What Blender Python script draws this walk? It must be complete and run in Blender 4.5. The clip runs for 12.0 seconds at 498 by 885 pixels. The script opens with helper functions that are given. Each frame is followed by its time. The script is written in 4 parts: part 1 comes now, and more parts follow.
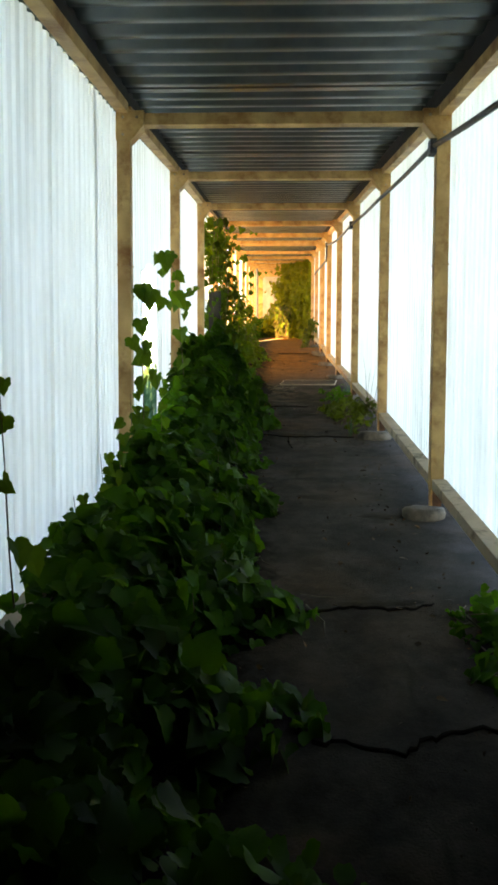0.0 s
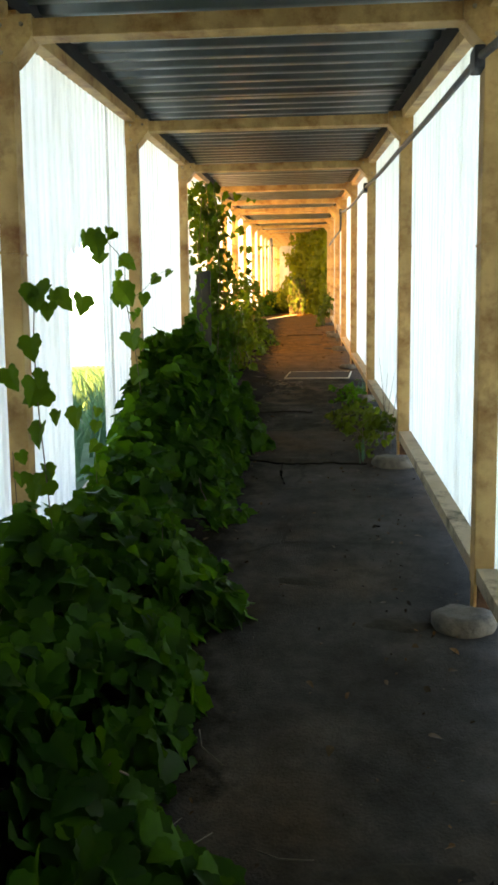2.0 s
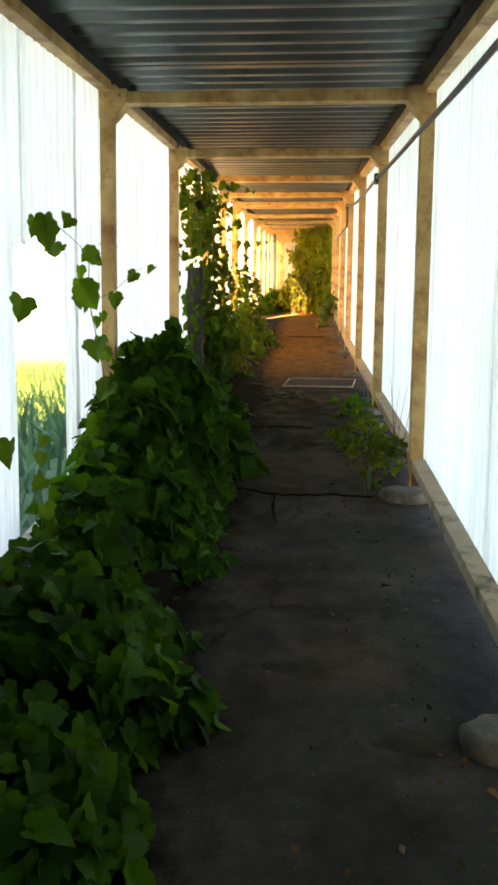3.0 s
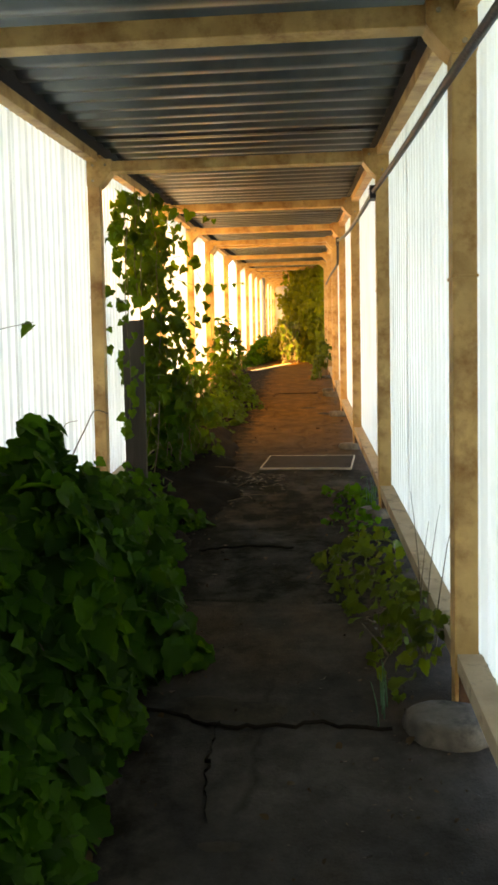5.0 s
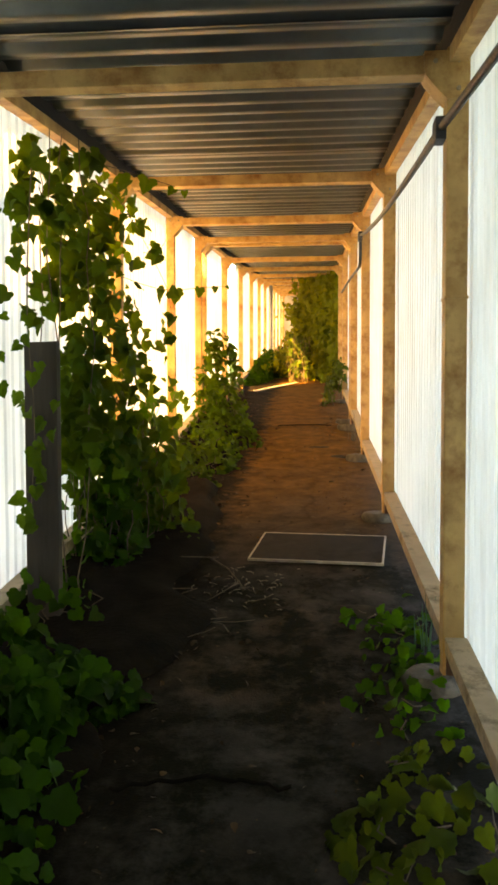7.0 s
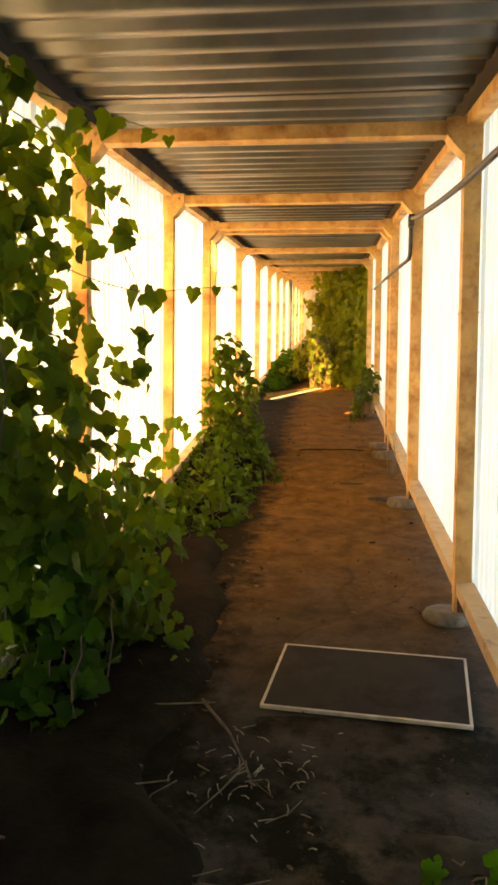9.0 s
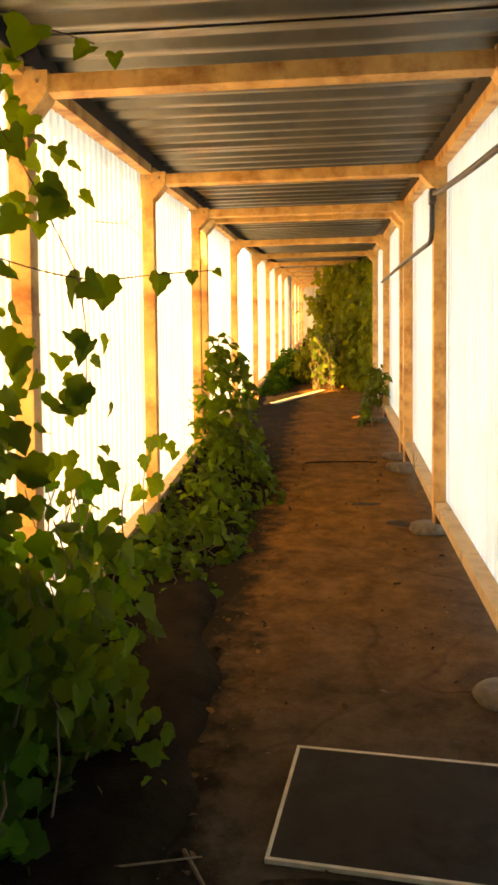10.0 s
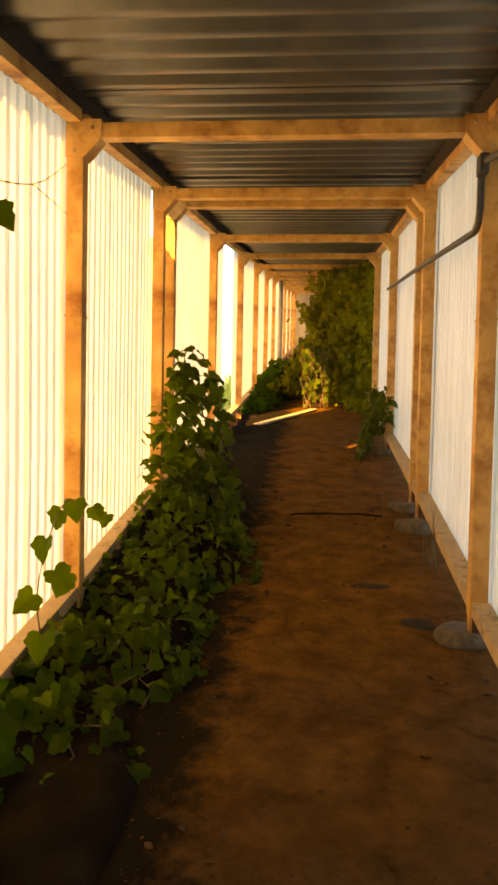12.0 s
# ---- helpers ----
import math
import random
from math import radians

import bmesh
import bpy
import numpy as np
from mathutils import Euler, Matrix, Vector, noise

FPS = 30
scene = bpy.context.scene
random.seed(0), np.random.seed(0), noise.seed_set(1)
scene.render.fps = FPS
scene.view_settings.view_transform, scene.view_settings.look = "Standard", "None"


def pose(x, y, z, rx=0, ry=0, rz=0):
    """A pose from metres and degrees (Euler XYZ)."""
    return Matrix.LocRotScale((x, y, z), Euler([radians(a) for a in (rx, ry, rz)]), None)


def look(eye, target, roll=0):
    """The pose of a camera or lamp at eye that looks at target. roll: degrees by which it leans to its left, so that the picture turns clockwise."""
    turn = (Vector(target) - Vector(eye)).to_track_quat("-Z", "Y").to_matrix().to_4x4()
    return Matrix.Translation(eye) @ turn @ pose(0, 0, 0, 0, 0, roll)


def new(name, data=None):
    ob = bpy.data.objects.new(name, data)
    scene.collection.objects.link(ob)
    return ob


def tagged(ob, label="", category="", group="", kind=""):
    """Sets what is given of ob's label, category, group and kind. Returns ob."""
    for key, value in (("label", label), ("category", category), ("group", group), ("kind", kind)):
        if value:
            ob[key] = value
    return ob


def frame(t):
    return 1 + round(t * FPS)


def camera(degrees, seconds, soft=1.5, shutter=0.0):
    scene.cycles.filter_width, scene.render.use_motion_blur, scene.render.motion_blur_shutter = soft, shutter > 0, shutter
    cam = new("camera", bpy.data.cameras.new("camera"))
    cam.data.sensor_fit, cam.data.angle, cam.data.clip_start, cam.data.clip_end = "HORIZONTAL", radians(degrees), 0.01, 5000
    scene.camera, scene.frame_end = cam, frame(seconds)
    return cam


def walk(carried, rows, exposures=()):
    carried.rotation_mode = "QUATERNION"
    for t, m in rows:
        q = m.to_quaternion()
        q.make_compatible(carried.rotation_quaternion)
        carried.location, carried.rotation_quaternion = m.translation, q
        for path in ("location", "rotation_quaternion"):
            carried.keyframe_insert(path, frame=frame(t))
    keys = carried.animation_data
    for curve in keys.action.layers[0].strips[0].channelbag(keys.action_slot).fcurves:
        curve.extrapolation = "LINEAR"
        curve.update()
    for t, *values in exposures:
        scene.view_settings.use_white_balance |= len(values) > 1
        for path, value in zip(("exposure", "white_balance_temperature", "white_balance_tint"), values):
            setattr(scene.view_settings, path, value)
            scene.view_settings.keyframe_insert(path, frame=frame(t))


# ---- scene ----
cam = camera(36.7, 12.0, soft=3.0)
PATH = [
    (0, (-0.052, -2.039, 1.15), (-0.117, -0.044, 1.022), 0.2),
    (0.5, (0.055, -1.633, 1.219), (-0.106, 0.359, 1.143), 0.9),
    (1, (0.127, -1.191, 1.326), (-0.066, 0.798, 1.243), -0.1),
    (1.5, (0.158, -0.704, 1.426), (0.06, 1.288, 1.281), 0.2),
    (2, (0.234, -0.21, 1.531), (0.106, 1.775, 1.323), -0.6),
    (2.5, (0.229, 0.309, 1.575), (0.089, 2.303, 1.504), -1.4),
    (3, (0.268, 0.69, 1.655), (0.138, 2.674, 1.437), 0.6),
    (3.2, (0.337, 1.003, 1.699), (0.166, 2.986, 1.502), 1.6),
    (5, (0.463, 3.089, 1.986), (0.328, 5.082, 1.883), -1.1),
    (5.5, (0.498, 3.862, 2.073), (0.396, 5.858, 2.003), 1.8),
    (6, (0.466, 4.414, 2.194), (0.27, 6.403, 2.099), 0.1),
    (6.5, (0.43, 4.956, 2.311), (0.326, 6.949, 2.175), -1.1),
    (6.7, (0.475, 5.215, 2.315), (0.337, 7.209, 2.237), -0.7),
    (8.3, (0.414, 6.807, 2.587), (0.231, 8.796, 2.496), 0.9),
    (8.5, (0.408, 6.954, 2.602), (0.199, 8.941, 2.517), 1.1),
    (9, (0.321, 7.424, 2.684), (0.123, 9.412, 2.586), 0.6),
    (9.5, (0.276, 7.963, 2.744), (0.075, 9.952, 2.676), 0.1),
    (10, (0.252, 8.427, 2.788), (0.05, 10.414, 2.688), -0.6),
    (10.5, (0.201, 8.913, 2.862), (0.02, 10.902, 2.753), -0.9),
    (11, (0.241, 9.413, 2.943), (0.029, 11.4, 2.857), -0.3),
    (11.5, (0.215, 9.786, 2.949), (-0.003, 11.774, 2.903), -0.9),
    (12, (0.222, 10.191, 3.038), (0.049, 12.181, 2.951), 1.1),
]
EXPOSURES = [(0.0, 4.68, 7600, 10), (3.0, 4.62, 7750, 11), (5.0, 4.38, 8250, 13), (5.5, 4.24, 8350, 13), (6.5, 4.2, 8400, 13), (8.5, 4.34, 8500, 15), (9.5, 4.36, 8500, 15), (10.5, 3.76, 8900, 16), (12.0, 3.24, 9900, 17)]
walk(cam, [(t, look(eye, target, roll)) for t, eye, target, roll in PATH], EXPOSURES)

# ---------------------------------------------------------------- light
SUN_AZ = math.atan2(-0.47, -0.88)      # the sun stands behind and to the left of the walk
SUN_EL = radians(26)
sun_from = Vector((math.sin(SUN_AZ) * math.cos(SUN_EL), math.cos(SUN_AZ) * math.cos(SUN_EL), math.sin(SUN_EL)))
world = bpy.data.worlds.new("sky")
scene.world = world
world.use_nodes = True
wn = world.node_tree.nodes
sky = wn.new("ShaderNodeTexSky")
sky.sky_type = "NISHITA"
sky.sun_disc = False
sky.sun_elevation = SUN_EL
sky.sun_rotation = SUN_AZ
world.node_tree.links.new(sky.outputs["Color"], wn["Background"].inputs["Color"])
wn["Background"].inputs["Strength"].default_value = 0.060
sun_data = bpy.data.lights.new("sun", "SUN")
sun_data.energy = 5.0
sun_data.angle = radians(0.5)
sun_data.color = (1.0, 0.52, 0.13)
sun = new("sun", sun_data)
sun.matrix_world = look(sun_from * 60, (0, 0, 0))


# ---------------------------------------------------------------- materials
def mat(name):
    m = bpy.data.materials.new(name)
    m.use_nodes = True
    nt = m.node_tree
    return m, nt, nt.nodes["Principled BSDF"]


def node(nt, kind, **values):
    n = nt.nodes.new("ShaderNode" + kind)
    for key, value in values.items():
        n.inputs[key.replace("_", " ")].default_value = value
    return n


def noise_at(nt, scale, detail=4.0, stretch=None, rough=0.55):
    tc = nt.nodes.new("ShaderNodeTexCoord")
    n = node(nt, "TexNoise", Scale=scale, Detail=detail, Roughness=rough)
    if stretch:
        mp = nt.nodes.new("ShaderNodeMapping")
        mp.inputs["Scale"].default_value = stretch
        nt.links.new(tc.outputs["Object"], mp.inputs["Vector"])
        nt.links.new(mp.outputs["Vector"], n.inputs["Vector"])
    else:
        nt.links.new(tc.outputs["Object"], n.inputs["Vector"])
    return n.outputs["Fac"]


def ramp(nt, fac, stops):
    r = nt.nodes.new("ShaderNodeValToRGB")
    el = r.color_ramp.elements
    while len(el) < len(stops):
        el.new(0.5)
    for e, (p, c) in zip(el, stops):
        e.position, e.color = p, (*c, 1.0) if len(c) == 3 else c
    nt.links.new(fac, r.inputs["Fac"])
    return r.outputs["Color"]


def mix(nt, fac, a, b, mode="MIX"):
    n = nt.nodes.new("ShaderNodeMix")
    n.data_type, n.blend_type = "RGBA", mode
    for socket, value in ((n.inputs["Factor"], fac), (n.inputs["A"], a), (n.inputs["B"], b)):
        if isinstance(value, (int, float)):
            socket.default_value = value
        elif isinstance(value, tuple):
            socket.default_value = (*value, 1.0)
        else:
            nt.links.new(value, socket)
    return n.outputs["Result"]


def bump(nt, bsdf, height, strength=0.3, distance=0.01):
    b = node(nt, "Bump", Strength=strength, Distance=distance)
    nt.links.new(height, b.inputs["Height"])
    nt.links.new(b.outputs["Normal"], bsdf.inputs["Normal"])
    return b.outputs["Normal"]


def grainy(name, low, high, scale, rough=0.8, bump_scale=60.0, strength=0.3, stretch=None, metal=0.0, stain=None, stain_at=(0.55, 0.7), stain_scale=3.0, gloss=0.3):
    m, nt, b = mat(name)
    col = ramp(nt, noise_at(nt, scale, 6.0, stretch), [(0.3, low), (0.7, high)])
    if stain:
        f = ramp(nt, noise_at(nt, stain_scale, 8.0, None, 0.7), [(stain_at[0], (0, 0, 0)), (stain_at[1], (1, 1, 1))])
        col = mix(nt, f, col, stain)
    nt.links.new(col, b.inputs["Base Color"])
    b.inputs["Roughness"].default_value = rough
    b.inputs["Metallic"].default_value = metal
    b.inputs["Specular IOR Level"].default_value = gloss
    bump(nt, b, noise_at(nt, bump_scale, 4.0, stretch), strength)
    return m


def sheet_material():
    """White translucent ribbed plastic sheeting, streaked with dirt."""
    m, nt, b = mat("white_sheeting")
    streak = ramp(nt, noise_at(nt, 9.0, 6.0, (1, 1, 0.06)), [(0.30, (0.70, 0.71, 0.70)), (0.60, (0.84, 0.85, 0.84))])
    spots = ramp(nt, noise_at(nt, 16.0, 8.0, None, 0.7), [(0.68, (1, 1, 1)), (0.80, (0.55, 0.53, 0.48))])
    wear = ramp(nt, noise_at(nt, 1.3, 6.0, None, 0.6), [(0.35, (0.90, 0.89, 0.86)), (0.65, (1, 1, 1))])
    col = mix(nt, 1.0, mix(nt, 1.0, streak, spots, "MULTIPLY"), wear, "MULTIPLY")
    nt.links.new(col, b.inputs["Base Color"])
    b.inputs["Roughness"].default_value = 0.45
    tr = nt.nodes.new("ShaderNodeBsdfTranslucent")
    nt.links.new(col, tr.inputs["Color"])
    ms = node(nt, "MixShader", Fac=0.55)
    nt.links.new(b.outputs["BSDF"], ms.inputs[1])
    nt.links.new(tr.outputs["BSDF"], ms.inputs[2])
    nt.links.new(ms.outputs["Shader"], nt.nodes["Material Output"].inputs["Surface"])
    return m


def leaf_material(name, low, high, through_colour, amount=0.4):
    m, nt, b = mat(name)
    geo = nt.nodes.new("ShaderNodeNewGeometry")
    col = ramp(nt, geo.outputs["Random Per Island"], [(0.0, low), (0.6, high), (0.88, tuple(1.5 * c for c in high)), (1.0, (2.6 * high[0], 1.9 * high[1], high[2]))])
    veins = ramp(nt, noise_at(nt, 45.0, 3.0), [(0.35, (0.75, 0.75, 0.75)), (0.65, (1, 1, 1))])
    col = mix(nt, 1.0, col, veins, "MULTIPLY")
    nt.links.new(col, b.inputs["Base Color"])
    b.inputs["Roughness"].default_value = 0.55
    b.inputs["Specular IOR Level"].default_value = 0.06
    tr = nt.nodes.new("ShaderNodeBsdfTranslucent")
    tr.inputs["Color"].default_value = (*through_colour, 1)
    ms = node(nt, "MixShader", Fac=amount)
    nt.links.new(b.outputs["BSDF"], ms.inputs[1])
    nt.links.new(tr.outputs["BSDF"], ms.inputs[2])
    nt.links.new(ms.outputs["Shader"], nt.nodes["Material Output"].inputs["Surface"])
    return m


def floor_material():
    m, nt, b = mat("worn_asphalt")
    base = ramp(nt, noise_at(nt, 2.2, 8.0, None, 0.6), [(0.3, (0.0200, 0.0182, 0.0160)), (0.5, (0.032, 0.029, 0.0253)), (0.72, (0.052, 0.0465, 0.040))])
    dust_and_glow = ramp(nt, noise_at(nt, 0.7, 6.0), [(0.48, (0, 0, 0)), (0.68, (1, 1, 1))])
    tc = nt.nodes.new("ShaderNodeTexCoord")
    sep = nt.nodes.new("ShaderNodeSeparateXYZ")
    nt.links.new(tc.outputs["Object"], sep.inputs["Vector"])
    # orange-brown beyond y = 10 stands in for the warm light there
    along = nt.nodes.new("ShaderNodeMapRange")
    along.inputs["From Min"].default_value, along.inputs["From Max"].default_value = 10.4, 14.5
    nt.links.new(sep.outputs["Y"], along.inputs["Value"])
    dust_and_glow = mix(nt, 1.0, mix(nt, 0.65, dust_and_glow, (0.0, 0.0, 0.0)), along.outputs["Result"], "ADD")
    col = mix(nt, dust_and_glow, base, mix(nt, noise_at(nt, 5.0, 8.0, None, 0.65), (0.044, 0.0220, 0.0052), (0.120, 0.0600, 0.0145)))
    dark = ramp(nt, noise_at(nt, 5.0, 8.0, None, 0.75), [(0.34, (0.58, 0.56, 0.53)), (0.56, (1, 1, 1)), (0.74, (1.28, 1.26, 1.23))])
    col = mix(nt, 1.0, col, dark, "MULTIPLY")
    # damp mossy patches under the climbing vine, blackened to paint the path's shade too
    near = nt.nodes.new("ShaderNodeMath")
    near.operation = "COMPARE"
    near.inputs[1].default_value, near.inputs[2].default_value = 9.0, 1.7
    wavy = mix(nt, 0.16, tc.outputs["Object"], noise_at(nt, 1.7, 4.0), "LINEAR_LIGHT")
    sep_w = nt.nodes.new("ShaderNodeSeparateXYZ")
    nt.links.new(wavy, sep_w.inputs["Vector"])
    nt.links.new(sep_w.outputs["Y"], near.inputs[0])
    moss_and_shade = ramp(nt, noise_at(nt, 3.4, 7.0, None, 0.7), [(0.43, (1, 1, 1)), (0.56, (0, 0, 0))])
    moss_and_shade = mix(nt, 1.0, moss_and_shade, near.outputs["Value"], "MULTIPLY")
    col = mix(nt, moss_and_shade, col, (0.0075, 0.0070, 0.0040))
    warp = node(nt, "TexNoise", Scale=2.5, Detail=5.0)
    nt.links.new(tc.outputs["Object"], warp.inputs["Vector"])
    moved = mix(nt, 0.10, tc.outputs["Object"], warp.outputs["Color"], "LINEAR_LIGHT")
    vor = nt.nodes.new("ShaderNodeTexVoronoi")
    vor.feature = "DISTANCE_TO_EDGE"
    vor.inputs["Scale"].default_value = 0.42
    nt.links.new(moved, vor.inputs["Vector"])
    crack = ramp(nt, vor.outputs["Distance"], [(0.0, (0.62, 0.60, 0.57)), (0.008, (1, 1, 1))])
    some = ramp(nt, noise_at(nt, 1.1, 3.0), [(0.42, (0, 0, 0)), (0.60, (1, 1, 1))])
    crack = mix(nt, some, (1.0, 1.0, 1.0), crack)
    col = mix(nt, 1.0, col, crack, "MULTIPLY")
    # soil over the path's edge, coloured near-black like the shade under the creepers
    spread = nt.nodes.new("ShaderNodeMapRange")
    spread.inputs["From Min"].default_value, spread.inputs["From Max"].default_value = -0.60, 0.20
    spread.inputs["To Min"].default_value, spread.inputs["To Max"].default_value = 0.42, -0.30
    nt.links.new(sep.outputs["X"], spread.inputs["Value"])
    heap = nt.nodes.new("ShaderNodeMath")
    heap.operation = "ADD"
    nt.links.new(spread.outputs["Result"], heap.inputs[0])
    nt.links.new(noise_at(nt, 4.5, 8.0, None, 0.7), heap.inputs[1])
    soil_and_shade = ramp(nt, heap.outputs["Value"], [(0.44, (0, 0, 0)), (0.66, (1, 1, 1))])
    col = mix(nt, soil_and_shade, col, (0.0085, 0.0068, 0.0045))
    nt.links.new(col, b.inputs["Base Color"])
    b.inputs["Roughness"].default_value = 0.92
    b.inputs["Specular IOR Level"].default_value = 0.03
    h = mix(nt, 0.5, noise_at(nt, 90.0, 5.0), crack, "MULTIPLY")
    bump(nt, b, h, 0.5, 0.012)
    return m


M_SHEET = sheet_material()
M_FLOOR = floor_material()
M_FRAME = grainy("tan_painted_steel", (0.34, 0.195, 0.066), (0.58, 0.380, 0.150), 4.0, 0.55, 40.0, 0.2, None, 0.0, (0.20, 0.078, 0.018), (0.47, 0.68), 4.5)
M_RAIL = grainy("weathered_rail_paint", (0.25, 0.195, 0.125), (0.42, 0.335, 0.225), 4.0, 0.65, 40.0, 0.2, None, 0.0, (0.07, 0.055, 0.025), (0.52, 0.68), 4.0)
M_ROOF = grainy("dull_galvanised_sheet", (0.072, 0.085, 0.083), (0.145, 0.160, 0.155), 3.0, 0.34, 30.0, 0.08, None, 0.6, (0.06, 0.05, 0.045), (0.55, 0.75), 1.5)
M_CABLE = grainy("grey_black_cable_rubber", (0.022, 0.023, 0.026), (0.050, 0.052, 0.056), 30.0, 0.5)
M_CONCRETE = grainy("rough_footing_concrete", (0.060, 0.053, 0.043), (0.125, 0.110, 0.088), 9.0, 0.9, 45.0, 0.7, None, 0.0, (0.045, 0.04, 0.032), (0.50, 0.66), 7.0, 0.08)
M_PLASTER = grainy("grey_render", (0.27, 0.26, 0.24), (0.40, 0.385, 0.36), 3.0, 0.9, 50.0, 0.3)
# soil; for the heap under the creepers its near-black includes the shade
M_EARTH = grainy("dark_soil_and_shade", (0.005, 0.004, 0.003), (0.013, 0.010, 0.007), 6.0, 0.95, 40.0, 0.9, gloss=0.03)
M_WOOD = grainy("grey_weathered_board", (0.024, 0.021, 0.016), (0.070, 0.061, 0.049), 7.0, 0.85, 50.0, 0.4, (1, 1, 0.08))
M_STEM = grainy("vine_stem_bark", (0.06, 0.045, 0.03), (0.14, 0.105, 0.07), 20.0, 0.85)
M_DRY = grainy("dry_straw", (0.05, 0.040, 0.026), (0.12, 0.098, 0.068), 20.0, 0.9)
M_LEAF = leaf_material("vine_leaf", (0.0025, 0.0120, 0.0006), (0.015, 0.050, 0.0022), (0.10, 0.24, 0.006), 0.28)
# brighter copy of M_LEAF for backlit vines; the light is in its colour
M_VINE = leaf_material("backlit_vine_leaf", (0.006, 0.019, 0.0015), (0.023, 0.054, 0.004), (0.15, 0.24, 0.010), 0.32)
M_LEAF_BUSH = leaf_material("weed_leaf", (0.010, 0.020, 0.002), (0.030, 0.052, 0.006), (0.16, 0.20, 0.01), 0.28)
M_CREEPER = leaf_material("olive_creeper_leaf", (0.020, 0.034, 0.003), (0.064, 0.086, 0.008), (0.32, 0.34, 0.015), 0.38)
M_GRASS = leaf_material("grass_blade", (0.034, 0.080, 0.045), (0.064, 0.140, 0.080), (0.06, 0.15, 0.07), 0.26)
M_GROUND = grainy("meadow_ground", (0.032, 0.068, 0.036), (0.064, 0.115, 0.060), 2.0, 0.95, 20.0, 0.8)
M_GREY = grainy("grey_plate_face", (0.010, 0.0092, 0.0085), (0.019, 0.0175, 0.0155), 4.0, 0.7, 40.0, 0.1, None, 0.0, (0.008, 0.006, 0.004), (0.50, 0.66), 3.0, 0.06)
M_EDGE = grainy("pale_plate_edge", (0.22, 0.20, 0.16), (0.36, 0.33, 0.27), 12.0, 0.6)
M_PURLIN = grainy("dark_creosoted_timber", (0.010, 0.009, 0.008), (0.026, 0.023, 0.020), 9.0, 0.9, 50.0, 0.4, (1, 0.08, 1))
M_RUST = grainy("rusted_post_foot", (0.030, 0.014, 0.007), (0.085, 0.036, 0.014), 14.0, 0.9, 60.0, 0.6)
M_PIPE = grainy("grey_steel_pipe", (0.16, 0.18, 0.20), (0.26, 0.28, 0.30), 6.0, 0.45, 40.0, 0.1, None, 0.3)


# ---------------------------------------------------------------- mesh helpers
def mesh_of(name, verts, faces, material, smooth=False):
    me = bpy.data.meshes.new(name)
    me.from_pydata([tuple(v) for v in verts], [], faces)
    me.update()
    me.materials.append(material)
    if smooth:
        for p in me.polygons:
            p.use_smooth = True
    return me


def part(name, bm, material, parent=None, label=""):
    """Links a bmesh as one mesh object, under a thing or a part where one is given."""
    me = bpy.data.meshes.new(name)
    bm.normal_update()
    bm.to_mesh(me)
    bm.free()
    me.materials.append(material)
    ob = new(name, me)
    ob.parent = parent
    return tagged(ob, label)


def piece(name, me, parent=None, label="", m=None):
    ob = new(name, me)
    ob.parent = parent
    if m is not None:
        ob.matrix_basis = m
    return tagged(ob, label)


def box(bm, lo, hi, bevel=0.0, shear=0.0):
    """A box from corner to corner; shear lifts it along y."""
    r = bmesh.ops.create_cube(bm, size=1.0)
    vs = r["verts"]
    for v in vs:
        v.co = Vector([lo[i] + (v.co[i] + 0.5) * (hi[i] - lo[i]) for i in range(3)])
    if bevel:
        es = list({e for v in vs for e in v.link_edges})
        out = bmesh.ops.bevel(bm, geom=es, offset=bevel, segments=2, affect="EDGES", profile=0.7)
        vs = list({v for f in out["faces"] for v in f.verts} | {v for v in vs if v.is_valid})
    if shear:
        for v in vs:
            v.co.z += shear * (v.co.y - lo[1])
    return vs


def tube(points, radius, sides=8, taper=1.0):
    """Vertices and faces of a round bar along points."""
    pts = [Vector(p) for p in points]
    verts, faces = [], []
    for i, p in enumerate(pts):
        d = (pts[min(i + 1, len(pts) - 1)] - pts[max(i - 1, 0)]).normalized()
        a = d.cross(Vector((0.3, 0.2, 1.0)) if abs(d.z) < 0.9 else Vector((1, 0.1, 0))).normalized()
        b = d.cross(a)
        r = radius * (1 + (taper - 1) * i / max(1, len(pts) - 1))
        for k in range(sides):
            w = 2 * math.pi * k / sides
            verts.append(p + (a * math.cos(w) + b * math.sin(w)) * r)
    for i in range(len(pts) - 1):
        for k in range(sides):
            k2 = (k + 1) % sides
            faces.append((i * sides + k, i * sides + k2, (i + 1) * sides + k2, (i + 1) * sides + k))
    faces.append(tuple(range(sides))[::-1])
    faces.append(tuple((len(pts) - 1) * sides + k for k in range(sides)))
    return verts, faces


def joined(name, pieces, material, parent=None, label="", smooth=True):
    verts, faces = [], []
    for vs, fs in pieces:
        o = len(verts)
        verts += list(vs)
        faces += [tuple(i + o for i in f) for f in fs]
    ob = new(name, mesh_of(name, verts, faces, material, smooth))
    ob.parent = parent
    return tagged(ob, label)


# ---------------------------------------------------------------- the ramp's profile
FRAMES = [-4.9, -2.15, 0.62, 3.405, 6.18, 9.04, 11.81, 14.33, 16.53, 17.00, 19.70, 22.70, 25.5, 28.2, 30.8, 33.6, 36.4, 39.2, 42.0, 44.8]
BEAM = [2.00, 2.34, 2.69, 3.035, 3.435, 3.815, 4.190, 4.505, 4.79, 4.84, 5.14, 5.53, 5.89, 6.24, 6.58, 6.94, 7.30, 7.66, 8.02, 8.38]
